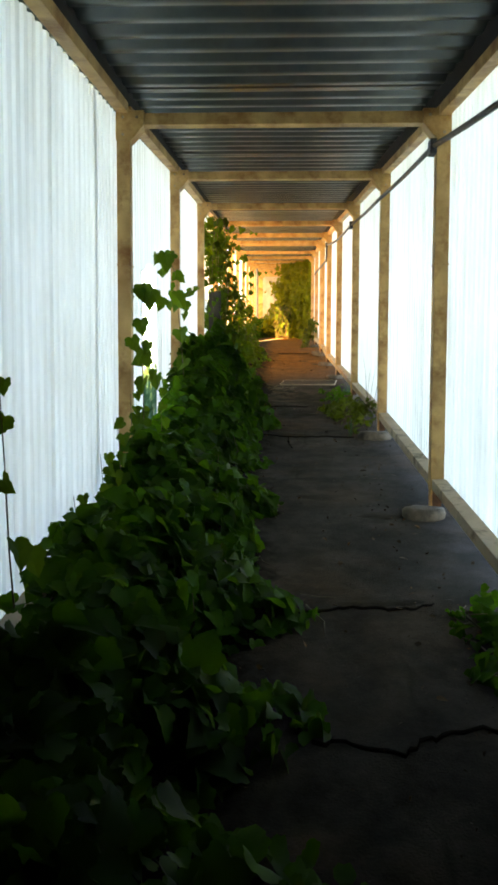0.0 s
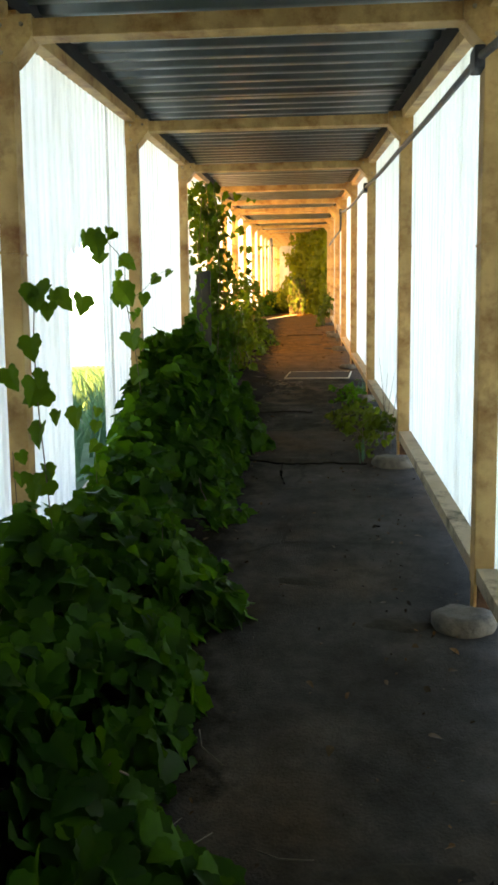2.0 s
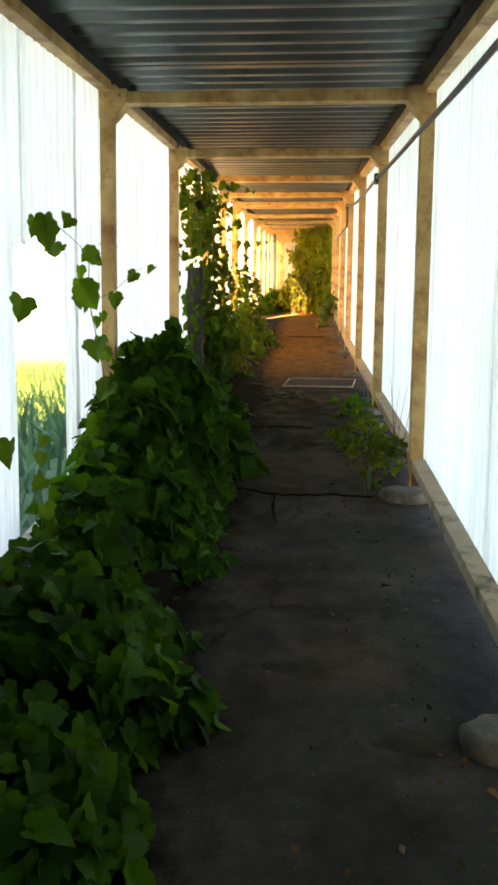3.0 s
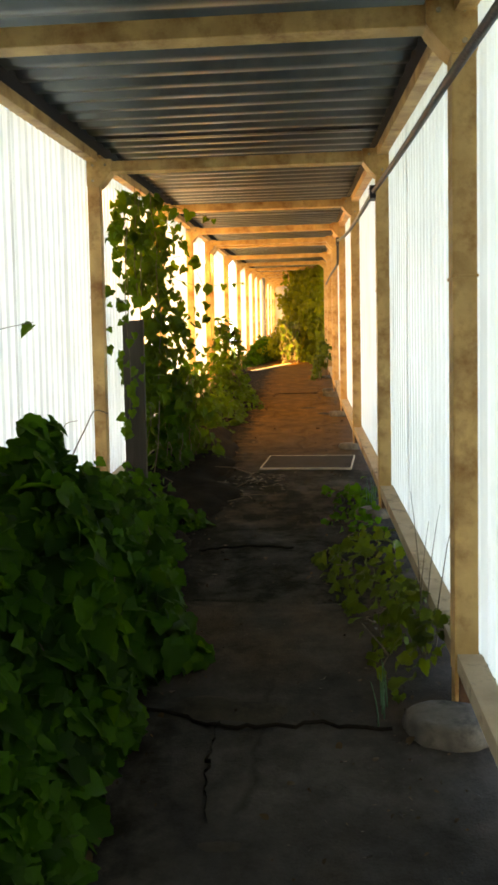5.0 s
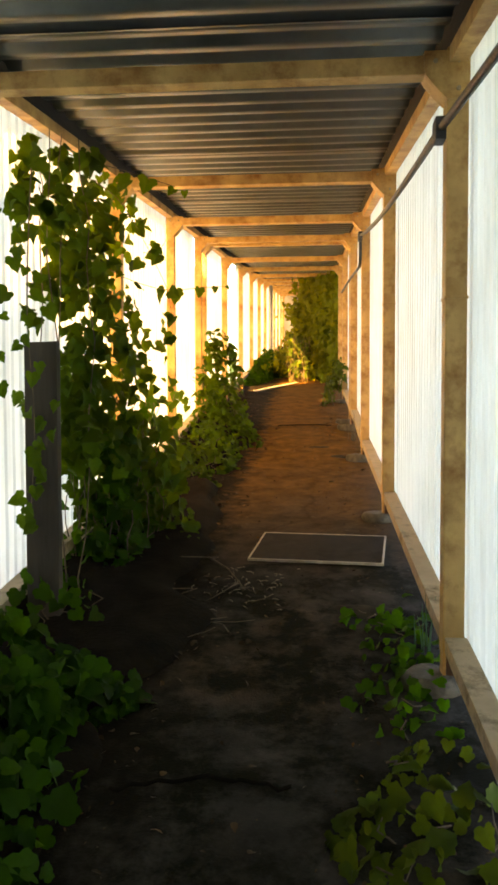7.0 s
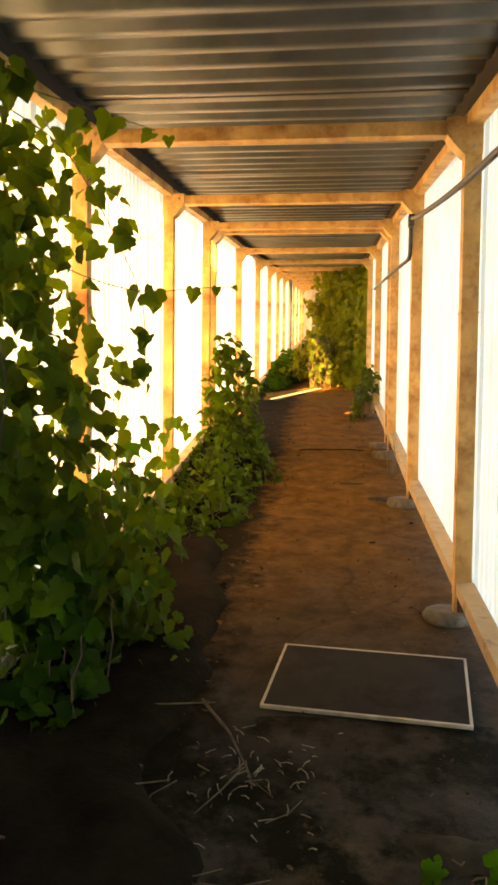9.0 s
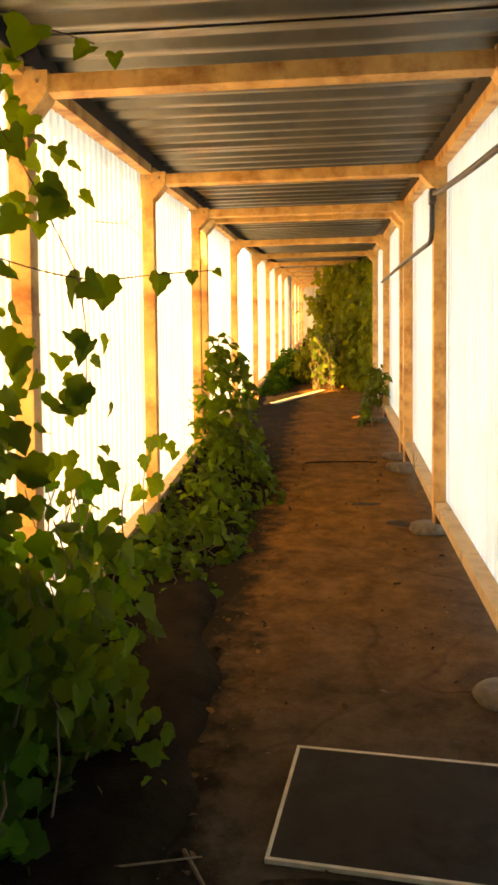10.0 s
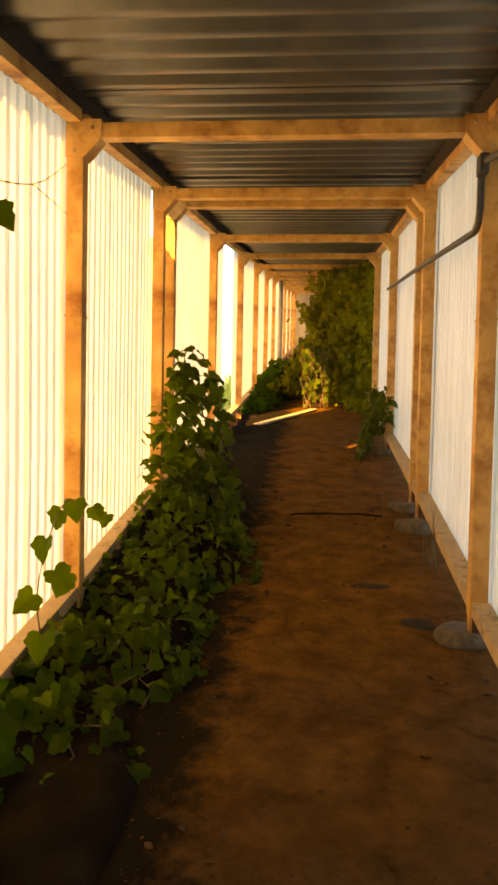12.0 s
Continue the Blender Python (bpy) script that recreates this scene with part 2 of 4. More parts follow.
RAIL_Y = [-4.9, 0.62, 3.40, 6.17, 9.05, 14.30, 16.54, 19.75, 22.7, 44.8]
RAIL_Z = [-0.72, 0.08, 0.480, 0.890, 1.260, 1.952, 2.315, 2.70, 3.06, 5.92]
X_POST = 1.125      # post centres
X_WALL = 1.195      # sheeting


def beam_z(y):
    return float(np.interp(y, FRAMES, BEAM))


def rail_z(y):
    return float(np.interp(y, RAIL_Y, RAIL_Z))


def floor_z(y):
    return rail_z(y) - 0.18


def sx(y):
    """How far the walkway drifts sideways beyond the joint."""
    return float(np.interp(y, [14.3, 16.5, 19.75, 22.7, 44.8], [0.0, 0.0, 0.03, 0.07, 0.32]))


def strips(lo, hi, step):
    n = max(1, round((hi - lo) / step))
    return [lo + (hi - lo) * i / n for i in range(n + 1)]


# ---------------------------------------------------------------- ground and floor
def ground_z(x, y):
    yc = min(max(y, -30.0), 60.0)
    z = 0.13 * (yc - 3.4) + 0.33
    if -4.9 < y < 44.8:
        z = floor_z(y) - 0.10
    side = max(0.0, abs(x) - 1.6)
    flat = 0.13 * (min(yc, 5.0) - 3.4) + 0.25 + 0.012 * max(0.0, yc - 5.0)
    u = min(1.0, side / 3.5)
    z = z * (1 - u) + flat * u
    return z - 0.10 * min(side, 1.0) + 0.25 * noise.noise(Vector((x * 0.15, y * 0.15, 0))) * min(1.0, side * 0.4)


def build_ground():
    xs = [-2500, -600, -150, -60, -30, -18, -12, -8, -5, -3.5, -2.5, -1.8, -1.35, 0, 1.35, 1.8, 2.5, 3.5, 5, 8, 14, 30, 80, 300, 2500]
    ys = [-2500, -500, -120, -50, -30, -15] + strips(-9.9, 46.35, 1.25) + [52, 60, 80, 140, 500, 2500]
    verts = [(x, y, ground_z(x, y)) for y in ys for x in xs]
    n = len(xs)
    faces = [(j * n + i, j * n + i + 1, (j + 1) * n + i + 1, (j + 1) * n + i) for j in range(len(ys) - 1) for i in range(n - 1)]
    ob = new("ground", mesh_of("ground", verts, faces, M_GROUND, True))
    tagged(ob, "grassy sloping ground outside the covered walkway", "ground", kind="structure")


def build_floor():
    xs = strips(-1.30, 1.30, 0.065)
    ys = strips(-4.9, 44.8, 0.10)
    verts = []
    for y in ys:
        for x in xs:
            z = floor_z(y) + 0.010 * noise.noise(Vector((x * 1.5, y * 1.5, 3))) + 0.004 * noise.noise(Vector((x * 7, y * 7, 1)))
            if x < -0.35:
                z += 0.05 * min(1.0, (-0.35 - x) * 2) * (0.6 + noise.noise(Vector((x * 3, y * 3, 8))))
            verts.append((x + sx(y), y, z))
    n = len(xs)
    faces = [(j * n + i, j * n + i + 1, (j + 1) * n + i + 1, (j + 1) * n + i) for j in range(len(ys) - 1) for i in range(n - 1)]
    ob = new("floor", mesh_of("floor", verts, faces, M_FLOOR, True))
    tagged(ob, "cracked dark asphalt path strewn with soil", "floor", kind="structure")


build_ground()
build_floor()


# ---------------------------------------------------------------- roof, walls, rails
def rib_profile(lo, hi, pitch, depth, flat=0.30, web=0.16):
    """(along, height) points of a trapezoid profile; flat and web are shares of the pitch."""
    pts, s = [], lo
    while s < hi - 1e-6:
        for share, h in ((0.0, 0.0), (flat, 0.0), (flat + web, depth), (1 - web, depth)):
            if s + share * pitch < hi:
                pts.append((s + share * pitch, h))
        s += pitch
    pts.append((hi, 0.0))
    return pts


def build_roof():
    verts, faces = [], []
    for lo, hi in zip(FRAMES[:-1], FRAMES[1:]):
        o = len(verts)
        prof = rib_profile(lo - 0.04, hi + 0.02, 0.240, 0.030, 0.40, 0.14)
        xs = [-1.42, -0.5, 0.5, 1.42]
        for y, h in prof:
            sag = 0.004 * noise.noise(Vector((y * 2, 5, 5)))
            for x in xs:
                verts.append((x + sx(y), y, beam_z(y) + 0.262 + h + sag + 0.006 * noise.noise(Vector((x, y * 0.7, 2)))))
        n = len(xs)
        faces += [(o + j * n + i, o + j * n + i + 1, o + (j + 1) * n + i + 1, o + (j + 1) * n + i) for j in range(len(prof) - 1) for i in range(n - 1)]
    ob = new("ceiling", mesh_of("ceiling", verts, faces, M_ROOF, True))
    tagged(ob, "dull grey ribbed metal roof sheets over the walkway", "ceiling", kind="structure")


def sheet_mesh(lo, hi, side, hole=None, short=0.0):
    """A ribbed upright sheet from y = lo to hi. hole: (y0, y1, z1) torn out up to about z1."""
    prof = rib_profile(lo, hi, 0.115, 0.013, 0.40, 0.10)
    verts, faces = [], []
    if hole:
        fine = []
        for (a, h), (b, k) in zip(prof[:-1], prof[1:]):
            for i in range(3):
                fine.append((a + (b - a) * i / 3, h + (k - h) * i / 3))
        prof = fine + [prof[-1]]
    rows = 9
    for y, h in prof:
        bottom, top = rail_z(y) + 0.03, beam_z(y) + 0.125 - short
        inside = bool(hole) and hole[0] < y < hole[1]
        if inside:
            u = (y - hole[0]) / (hole[1] - hole[0])
            bottom = hole[2] - 0.25 * abs(u - 0.6) - 0.08 * abs(noise.noise(Vector((y * 9, 2, 1)))) - 0.05 * (int(y * 17) % 2)
        for k in range(rows + 1):
            z = bottom + (top - bottom) * k / rows
            x = sx(y) + side * (X_WALL + 0.013 - h) + 0.006 * noise.noise(Vector((y * 0.9, z * 0.9, side * 3)))
            verts.append((x, y, z))
    n = rows + 1
    for j in range(len(prof) - 1):
        for k in range(rows):
            q = (j * n + k, (j + 1) * n + k, (j + 1) * n + k + 1, j * n + k + 1)
            faces.append(q if side < 0 else q[::-1])
    return verts, faces


def build_walls():
    for side, name in ((-1, "wall_left"), (1, "wall_right")):
        root = new(name)
        tagged(root, "white translucent ribbed sheeting on a steel frame", "wall", kind="structure")
        for lo, hi in zip(FRAMES[2:-1], FRAMES[3:]):
            if hi - lo < 1.0:
                cuts = [lo, hi]
            else:
                cuts = [lo, lo + 1.40, lo + 2.70, hi] if side < 0 and lo == 19.70 else [lo, lo + 0.46 * (hi - lo), lo + 0.80 * (hi - lo), hi] if side < 0 else [lo, lo + 0.36 * (hi - lo), lo + 0.73 * (hi - lo), hi]
            for a, b in zip(cuts[:-1], cuts[1:]):
                if side < 0 and lo == 19.70 and a == lo + 1.40:
                    continue
                hole = None
                if side < 0 and lo == 3.405:
                    if a <= 4.55 <= b or a <= 5.25 <= b:
                        hole = (4.53, 5.38, 2.42)
                off = 0.004 * random.random()
                vs, fs = sheet_mesh(a - 0.03, b + 0.01, side, hole, 0.42 if side < 0 and hi - lo < 1.0 else 0.0)
                me = mesh_of("panel", [(x + side * off, y, z) for x, y, z in vs], fs, M_SHEET)
                piece("panel", me, root)
        # opaque wall added out of view before y = 0.6 to dim the start
        bm = bmesh.new()
        x0, x1 = sorted((side * 1.19, side * 1.34))
        box(bm, (x0, -5.0, floor_z(-4.9) - 0.3), (x1, 0.60, beam_z(0.6) + 0.4))
        tagged(part(name + "_light_block", bm, M_PLASTER), "unseen plain grey wall added to dim the walkway's start", "wall", kind="structure")
    # plain ends close the walkway far behind and far ahead
    for y, name, stuff in ((-4.95, "wall_back", M_PLASTER), (44.85, "wall_end", M_PLASTER)):
        bm = bmesh.new()
        box(bm, (-1.45, y - 0.05, floor_z(y) - 0.2), (1.45, y + 0.05, beam_z(y) + 0.3))
        tagged(part(name, bm, stuff), "plain sheet wall closing the walkway", "wall", kind="structure")


def build_rails():
    for side in (-1, 1):
        for lo, hi in zip(FRAMES[:-1], FRAMES[1:]):
            a, b = lo + 0.05, hi - 0.05
            if b - a < 0.2:
                continue
            s = (beam_z(hi) - beam_z(lo)) / (hi - lo)
            x0, x1 = sorted((side * 1.085, side * 1.165))
            z = beam_z(a)
            bm = bmesh.new()
            lift = 0.095 if side < 0 else 0.06
            box(bm, (x0 + sx(lo), a, z + lift), (x1 + sx(lo), b, z + lift + 0.072), 0.006, s)
            for v in bm.verts:
                v.co.x += (sx(hi) - sx(lo)) * (v.co.y - a) / (b - a)
            tagged(part("eave_rail", bm, M_FRAME), "tan steel rail under the roof edge", "rail", "eave rails", "structure")
            bm = bmesh.new()
            x0, x1 = sorted((side * 1.10, side * 1.15))
            box(bm, (x0 + sx(lo), lo, beam_z(lo) + lift + 0.074), (x1 + sx(lo), hi - 0.004, beam_z(lo) + 0.285), 0.0, s)
            for v in bm.verts:
                v.co.x += (sx(hi) - sx(lo)) * (v.co.y - a) / (b - a)
            tagged(part("eave_purlin", bm, M_PURLIN), "dark stained timber purlin under the roof sheets", "purlin", "eave purlins", "structure")
            s = (rail_z(hi) - rail_z(lo)) / (hi - lo)
            z = rail_z(a)
            x0, x1 = sorted((side * 1.085, side * 1.185))
            bm = bmesh.new()
            box(bm, (x0 + sx(lo), a, z + 0.0), (x1 + sx(lo), b, z + 0.075), 0.006, s)
            for v in bm.verts:
                v.co.x += (sx(hi) - sx(lo)) * (v.co.y - a) / (b - a)
            tagged(part("base_rail", bm, M_RAIL), "pale weathered steel rail along the wall's foot", "rail", "base rails", "structure")


def gusset(bm, side, z):
    """Rounded corner plate between post and beam."""
    x0, x1 = side * (X_POST + 0.050), side * (X_POST - 0.052)
    outline = [(x0, z + 0.105), (x0, z - 0.095), (x1 + side * 0.012, z - 0.105), (x1, z - 0.098), (x1 - side * 0.030, z - 0.070), (x1 - side * 0.085, z - 0.004), (x1 - side * 0.096, z + 0.018), (x1 - side * 0.096, z + 0.105)]
    vs = [bm.verts.new((x, -0.056, zz)) for x, zz in outline]
    f = bm.faces.new(vs)
    out = bmesh.ops.extrude_face_region(bm, geom=[f])
    for v in out["geom"]:
        if isinstance(v, bmesh.types.BMVert):
            v.co.y += 0.112
    bmesh.ops.recalc_face_normals(bm, faces=bm.faces)


def build_frames():
    for i, y in enumerate(FRAMES):
        root = new("portal_frame")
        zb, zr = beam_z(y), rail_z(y)
        root.matrix_basis = pose(sx(y), y, zr)
        tagged(root, "tan painted steel portal frame with rusty patches", "frame", "frames of the walkway")
        h = zb - zr
        for side in (-1, 1):
            bm = bmesh.new()
            box(bm, (side * X_POST - 0.048, -0.048, -0.018), (side * X_POST + 0.048, 0.048, h + 0.124), 0.008)
            post = part("post", bm, M_FRAME, root)
            for name, u0, u1, stuff in (("flange", -0.046, -0.030, M_FRAME), ("post_foot", -0.028, 0.034, M_RUST)):
                x0, x1 = sorted((side * (X_POST + u0), side * (X_POST + u1)))
                bm = bmesh.new()
                box(bm, (x0, -0.034, -0.20), (x1, 0.034, -0.020), 0.004)
                part(name, bm, stuff, post, "rusted lower end of a post" if name == "post_foot" else "")
            bm = bmesh.new()
            box(bm, (side * X_POST - 0.052, -0.053, 0.62 * h), (side * X_POST + 0.052, 0.053, 0.62 * h + 0.012), 0.003)
            part("weld_band", bm, M_FRAME, post)
            bm = bmesh.new()
            gusset(bm, side, h)
            plate = part("gusset", bm, M_FRAME, root, "cut steel corner plate")
            for bx, bz in ((0.0, -0.06), (0.0, 0.06), (-0.10, 0.06)):
                bm = bmesh.new()
                bmesh.ops.create_cone(bm, cap_ends=True, segments=6, radius1=0.011, radius2=0.010, depth=0.010, matrix=pose(side * (X_POST + bx), -0.060, h + bz, 90, 0, 0))
                part("bolt", bm, M_RAIL, plate)
        bm = bmesh.new()
        box(bm, (-X_POST + 0.05, -0.042, 0.010), (X_POST - 0.05, 0.042, 0.092), 0.006)
        bmesh.ops.translate(bm, verts=bm.verts, vec=(0, 0, h))
        part("beam", bm, M_FRAME, root)


build_roof()
build_walls()
build_rails()
build_frames()


# ---------------------------------------------------------------- foliage
def leaf_outline(kind):
    """Half-folded leaf in its own plane: x across, y to the tip; unit length."""
    if kind == "vine":
        half = [(0.0, 0.0), (0.15, -0.14), (0.34, -0.13), (0.49, 0.02), (0.48, 0.16), (0.58, 0.34), (0.47, 0.47), (0.37, 0.52), (0.35, 0.68), (0.19, 0.82), (0.0, 1.02)]
    else:
        half = [(0.0, 0.0), (0.20, 0.12), (0.30, 0.38), (0.22, 0.68), (0.0, 1.0)]
    return half


def leaf_template(kind, fold=0.22, droop=0.25):
    half = leaf_outline(kind)
    faces = []

    def lift(x, y):
        return fold * abs(x) - droop * y * y
    right = [(x, y, lift(x, y)) for x, y in half[1:-1]]
    left = [(-x, y, lift(x, y)) for x, y in half[1:-1]]
    base, tip, centre = (0, 0, 0), (0, 1, lift(0, 1)), (0, 0.42, lift(0, 0.42))
    verts = [base, tip, centre] + right + left
    k = len(right)
    r = [3 + i for i in range(k)]
    q = [3 + k + i for i in range(k)]
    chain = [0] + r + [1]
    for a, b in zip(chain[:-1], chain[1:]):
        faces.append((2, a, b))
    chain = [0] + q + [1]
    for a, b in zip(chain[:-1], chain[1:]):
        faces.append((2, b, a))
    return np.array(verts, float), np.array(faces, int)


LEAF = {"vine": leaf_template("vine", 0.34, 0.38), "weed": leaf_template("weed", 0.15, 0.4)}


def leaves_mesh(name, spots, material, kind="vine", rng=None):
    """spots: rows of place (3), facing (3), length. One mesh of all the leaves."""
    rng = rng or np.random.default_rng(1)
    tv, tf = LEAF[kind]
    spots = np.asarray(spots, float)
    n = len(spots)
    nor = spots[:, 3:6] / np.linalg.norm(spots[:, 3:6], axis=1, keepdims=True)
    hint = rng.normal(size=(n, 3)) * 0.9 + np.array([0, 0, -0.9])
    tip = hint - (hint * nor).sum(1, keepdims=True) * nor
    tip /= np.linalg.norm(tip, axis=1, keepdims=True)
    across = np.cross(tip, nor)
    wide = rng.uniform(0.85, 1.2, (n, 1, 1))
    size = spots[:, 6].reshape(n, 1, 1)
    v = spots[:, None, 0:3] + size * (tv[None, :, 0:1] * wide * across[:, None] + tv[None, :, 1:2] * tip[:, None] + tv[None, :, 2:3] * nor[:, None])
    f = tf[None] + (np.arange(n) * len(tv))[:, None, None]
    me = bpy.data.meshes.new(name)
    me.from_pydata(v.reshape(-1, 3).tolist(), [], f.reshape(-1, 3).tolist())
    me.materials.append(material)
    for p in me.polygons:
        p.use_smooth = True
    return me


def single_leaves(root, spots, material, rng, kind="vine"):
    """A few large leaves as parts of their own, on two shared meshes."""
    shared = [leaves_mesh("leaf", [(0, 0, 0, 0.1 * s, 0.1, 1, 1.0)], material, kind, np.random.default_rng(5 + s)) for s in (0, 1)]
    for i, s in enumerate(spots):
        nrm = Vector(s[3:6]).normalized()
        m = Matrix.Translation(s[0:3]) @ nrm.to_track_quat("Z", "Y").to_matrix().to_4x4() @ pose(0, 0, 0, 0, 0, float(rng.uniform(0, 360))) @ Matrix.Scale(float(s[6]), 4)
        piece("leaf", shared[i % 2], root, "", m)


def bank(name, label, y_lo, y_hi, height, reach, count, seed, side=-1, size=(0.07, 0.14), material=None, kind="vine", group=""):
    """A bank of leafy growth along a wall. height(y), reach(y) in metres."""
    rng = np.random.default_rng(seed)
    root = new(name)
    tagged(root, label, "plant", group)
    spots = []
    while len(spots) < count:
        y = rng.uniform(y_lo, y_hi)
        w = reach(y)
        u = rng.uniform(0, 1) ** 0.9
        ragged = 1 + 0.55 * noise.noise(Vector((y * 2.2, u * 2, seed)))
        x_in = w * u * ragged
        hump = (1 - max(0.0, (u - 0.35) / 0.65) ** 2) * (0.75 + 0.25 * min(1, u / 0.25))
        h = height(y) * hump * (1 + 0.50 * noise.noise(Vector((y * 2.3, u * 2.5, seed + 9)))) * (1 + 0.25 * noise.noise(Vector((y * 6, u * 6, seed))))
        depth = rng.exponential(0.08)
        z = max(0.02, h - depth + rng.normal(0, 0.025))
        x = sx(y) + side * (1.12 - x_in)
        out = -side * (0.25 + 0.9 * u)
        nrm = np.array([out * 0.8, -0.35, 0.9]) + rng.normal(size=3) * 0.45
        spots.append((x, y, floor_z(y) + z, *nrm, rng.uniform(*size) * (0.75 + 0.5 * rng.random())))
    loose = spots[:24]
    me = leaves_mesh("leaves", spots[24:], material or M_LEAF, kind, rng)
    ob = piece("leaves", me, root)
    ob["kind"] = "stuff"
    single_leaves(root, loose, material or M_LEAF, rng, kind)
    n_stem = max(6, int((y_hi - y_lo) * 5))
    for i in range(n_stem):
        y = rng.uniform(y_lo, y_hi)
        u = rng.uniform(0.05, 0.85)
        x = side * (1.12 - reach(y) * u)
        p = [Vector((x, y, floor_z(y) - 0.02))]
        h = height(y) * rng.uniform(0.5, 0.95)
        for k in range(1, 5):
            p.append(p[-1] + Vector((rng.normal(0, 0.05), rng.normal(0, 0.06), h / 4)))
        piece("stem", mesh_of("stem", *tube(p, 0.006, 5, 0.4), M_STEM, True), root)
    return root


H_LEFT = lambda y: float(np.interp(y, [-4.5, 0.0, 2.0, 3.2, 4.2, 4.9, 5.4, 6.0, 6.5, 7.1, 8.0, 9.0], [0.42, 0.44, 0.46, 0.48, 0.40, 0.40, 0.64, 1.04, 1.02, 0.66, 0.50, 0.30]))
W_LEFT = lambda y: float(np.interp(y, [-4.5, 0.0, 1.5, 3.0, 4.5, 6.0, 7.5, 8.9], [1.10, 1.12, 1.05, 0.90, 0.82, 0.92, 0.82, 0.66]))
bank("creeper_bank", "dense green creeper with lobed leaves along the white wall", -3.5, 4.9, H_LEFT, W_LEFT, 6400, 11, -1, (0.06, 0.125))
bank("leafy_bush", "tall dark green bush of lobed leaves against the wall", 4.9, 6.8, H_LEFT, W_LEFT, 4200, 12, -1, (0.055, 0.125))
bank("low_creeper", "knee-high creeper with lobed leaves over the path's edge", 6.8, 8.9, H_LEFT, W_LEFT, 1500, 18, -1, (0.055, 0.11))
bank("low_creeper", "low dark creeper under the climbing vine", 9.3, 13.2, lambda y: float(np.interp(y, [9.3, 9.8, 10.2, 11.2, 12.0, 13.3], [0.30, 0.26, 0.10, 0.30, 0.26, 0.30])), lambda y: float(np.interp(y, [9.3, 10.0, 11.0, 12.6, 13.3], [0.60, 0.40, 0.55, 0.42, 0.48])), 380, 13, -1, (0.045, 0.09))
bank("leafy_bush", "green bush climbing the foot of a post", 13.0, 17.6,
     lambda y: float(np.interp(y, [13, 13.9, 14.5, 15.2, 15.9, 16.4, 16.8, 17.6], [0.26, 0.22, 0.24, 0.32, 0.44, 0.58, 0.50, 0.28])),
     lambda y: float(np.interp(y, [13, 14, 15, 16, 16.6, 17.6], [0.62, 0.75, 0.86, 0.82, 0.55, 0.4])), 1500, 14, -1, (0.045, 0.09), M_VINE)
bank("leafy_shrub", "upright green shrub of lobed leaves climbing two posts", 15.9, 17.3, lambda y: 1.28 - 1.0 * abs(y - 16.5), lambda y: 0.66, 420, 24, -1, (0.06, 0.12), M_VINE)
bank("weeds", "low yellow-green weeds beside the base rail", 6.2, 8.5, lambda y: float(np.interp(y, [6.2, 6.8, 7.3, 8.5], [0.34, 0.30, 0.16, 0.10])), lambda y: float(np.interp(y, [6.2, 7.2, 7.6, 8.5], [0.30, 0.42, 0.55, 0.40])), 300, 15, 1, (0.035, 0.075), M_LEAF_BUSH)
bank("weeds", "small dark weeds at the path's edge", 8.6, 9.9, lambda y: 0.08, lambda y: 0.42, 130, 19, 1, (0.035, 0.07), M_LEAF)
bank("weeds", "clump of dark weeds beside the wall", 0.9, 1.7, lambda y: 0.12, lambda y: 0.30, 190, 20, 1, (0.04, 0.08), M_LEAF)
bank("weeds", "leafy green weed at the foot of a post", 19.2, 20.3, lambda y: 0.70, lambda y: 0.32, 420, 16, 1, (0.07, 0.13), M_LEAF_BUSH, "weed")
bank("far_undergrowth", "dark undergrowth along the walkway's far wall", 23.2, 31.0, lambda y: float(np.interp(y, [23.2, 24.4, 27], [0.10, 0.22, 0.45])), lambda y: float(np.interp(y, [23.2, 24.6, 27], [0.25, 0.5, 1.0])), 2600, 17, -1, (0.08, 0.16))


def curtain(name, label, y_lo, y_hi, x_lo, x_hi, count, seed, material, side=-1, bottom=0.0, size=(0.07, 0.13), dense=None, top=None):
    """Creeper that hangs from the roof to the floor."""
    rng = np.random.default_rng(seed)
    root = new(name)
    tagged(root, label, "plant")
    spots = []
    tries = 0
    while len(spots) < count and tries < count * 30:
        tries += 1
        y, x, v = rng.uniform(y_lo, y_hi), rng.uniform(x_lo, x_hi), rng.uniform(0, 1)
        if dense and rng.random() > dense(x, y, v):
            continue
        if noise.noise(Vector((x * 2.5, y * 2.5, v * 5 + seed))) < -0.12:
            continue
        lo, hi = floor_z(y) + bottom, beam_z(y) + 0.02
        if top:
            hi = floor_z(y) + top
        nrm = np.array([-side * 0.8, -0.6, 0.5]) + rng.normal(size=3) * 0.5
        spots.append((x, y, lo + (hi - lo) * v, *nrm, rng.uniform(*size)))
    me = leaves_mesh("leaves", spots[20:], material, "vine", rng)
    piece("leaves", me, root)["kind"] = "stuff"
    single_leaves(root, spots[:20], material, rng)
    for i in range(26):
        y, x = rng.uniform(y_lo, y_hi), rng.uniform(x_lo, x_hi)
        if dense and dense(x, y, 0.8) < 0.3:
            continue
        p = [Vector((x, y, floor_z(y) - 0.02))]
        n = 12
        for k in range(n):
            p.append(p[-1] + Vector((rng.normal(0, 0.025), rng.normal(0, 0.03), (top or beam_z(y) - floor_z(y) + 0.02) / n)))
        piece("stem", mesh_of("stem", *tube(p, 0.005, 5, 0.6), M_STEM, True), root)
    return root


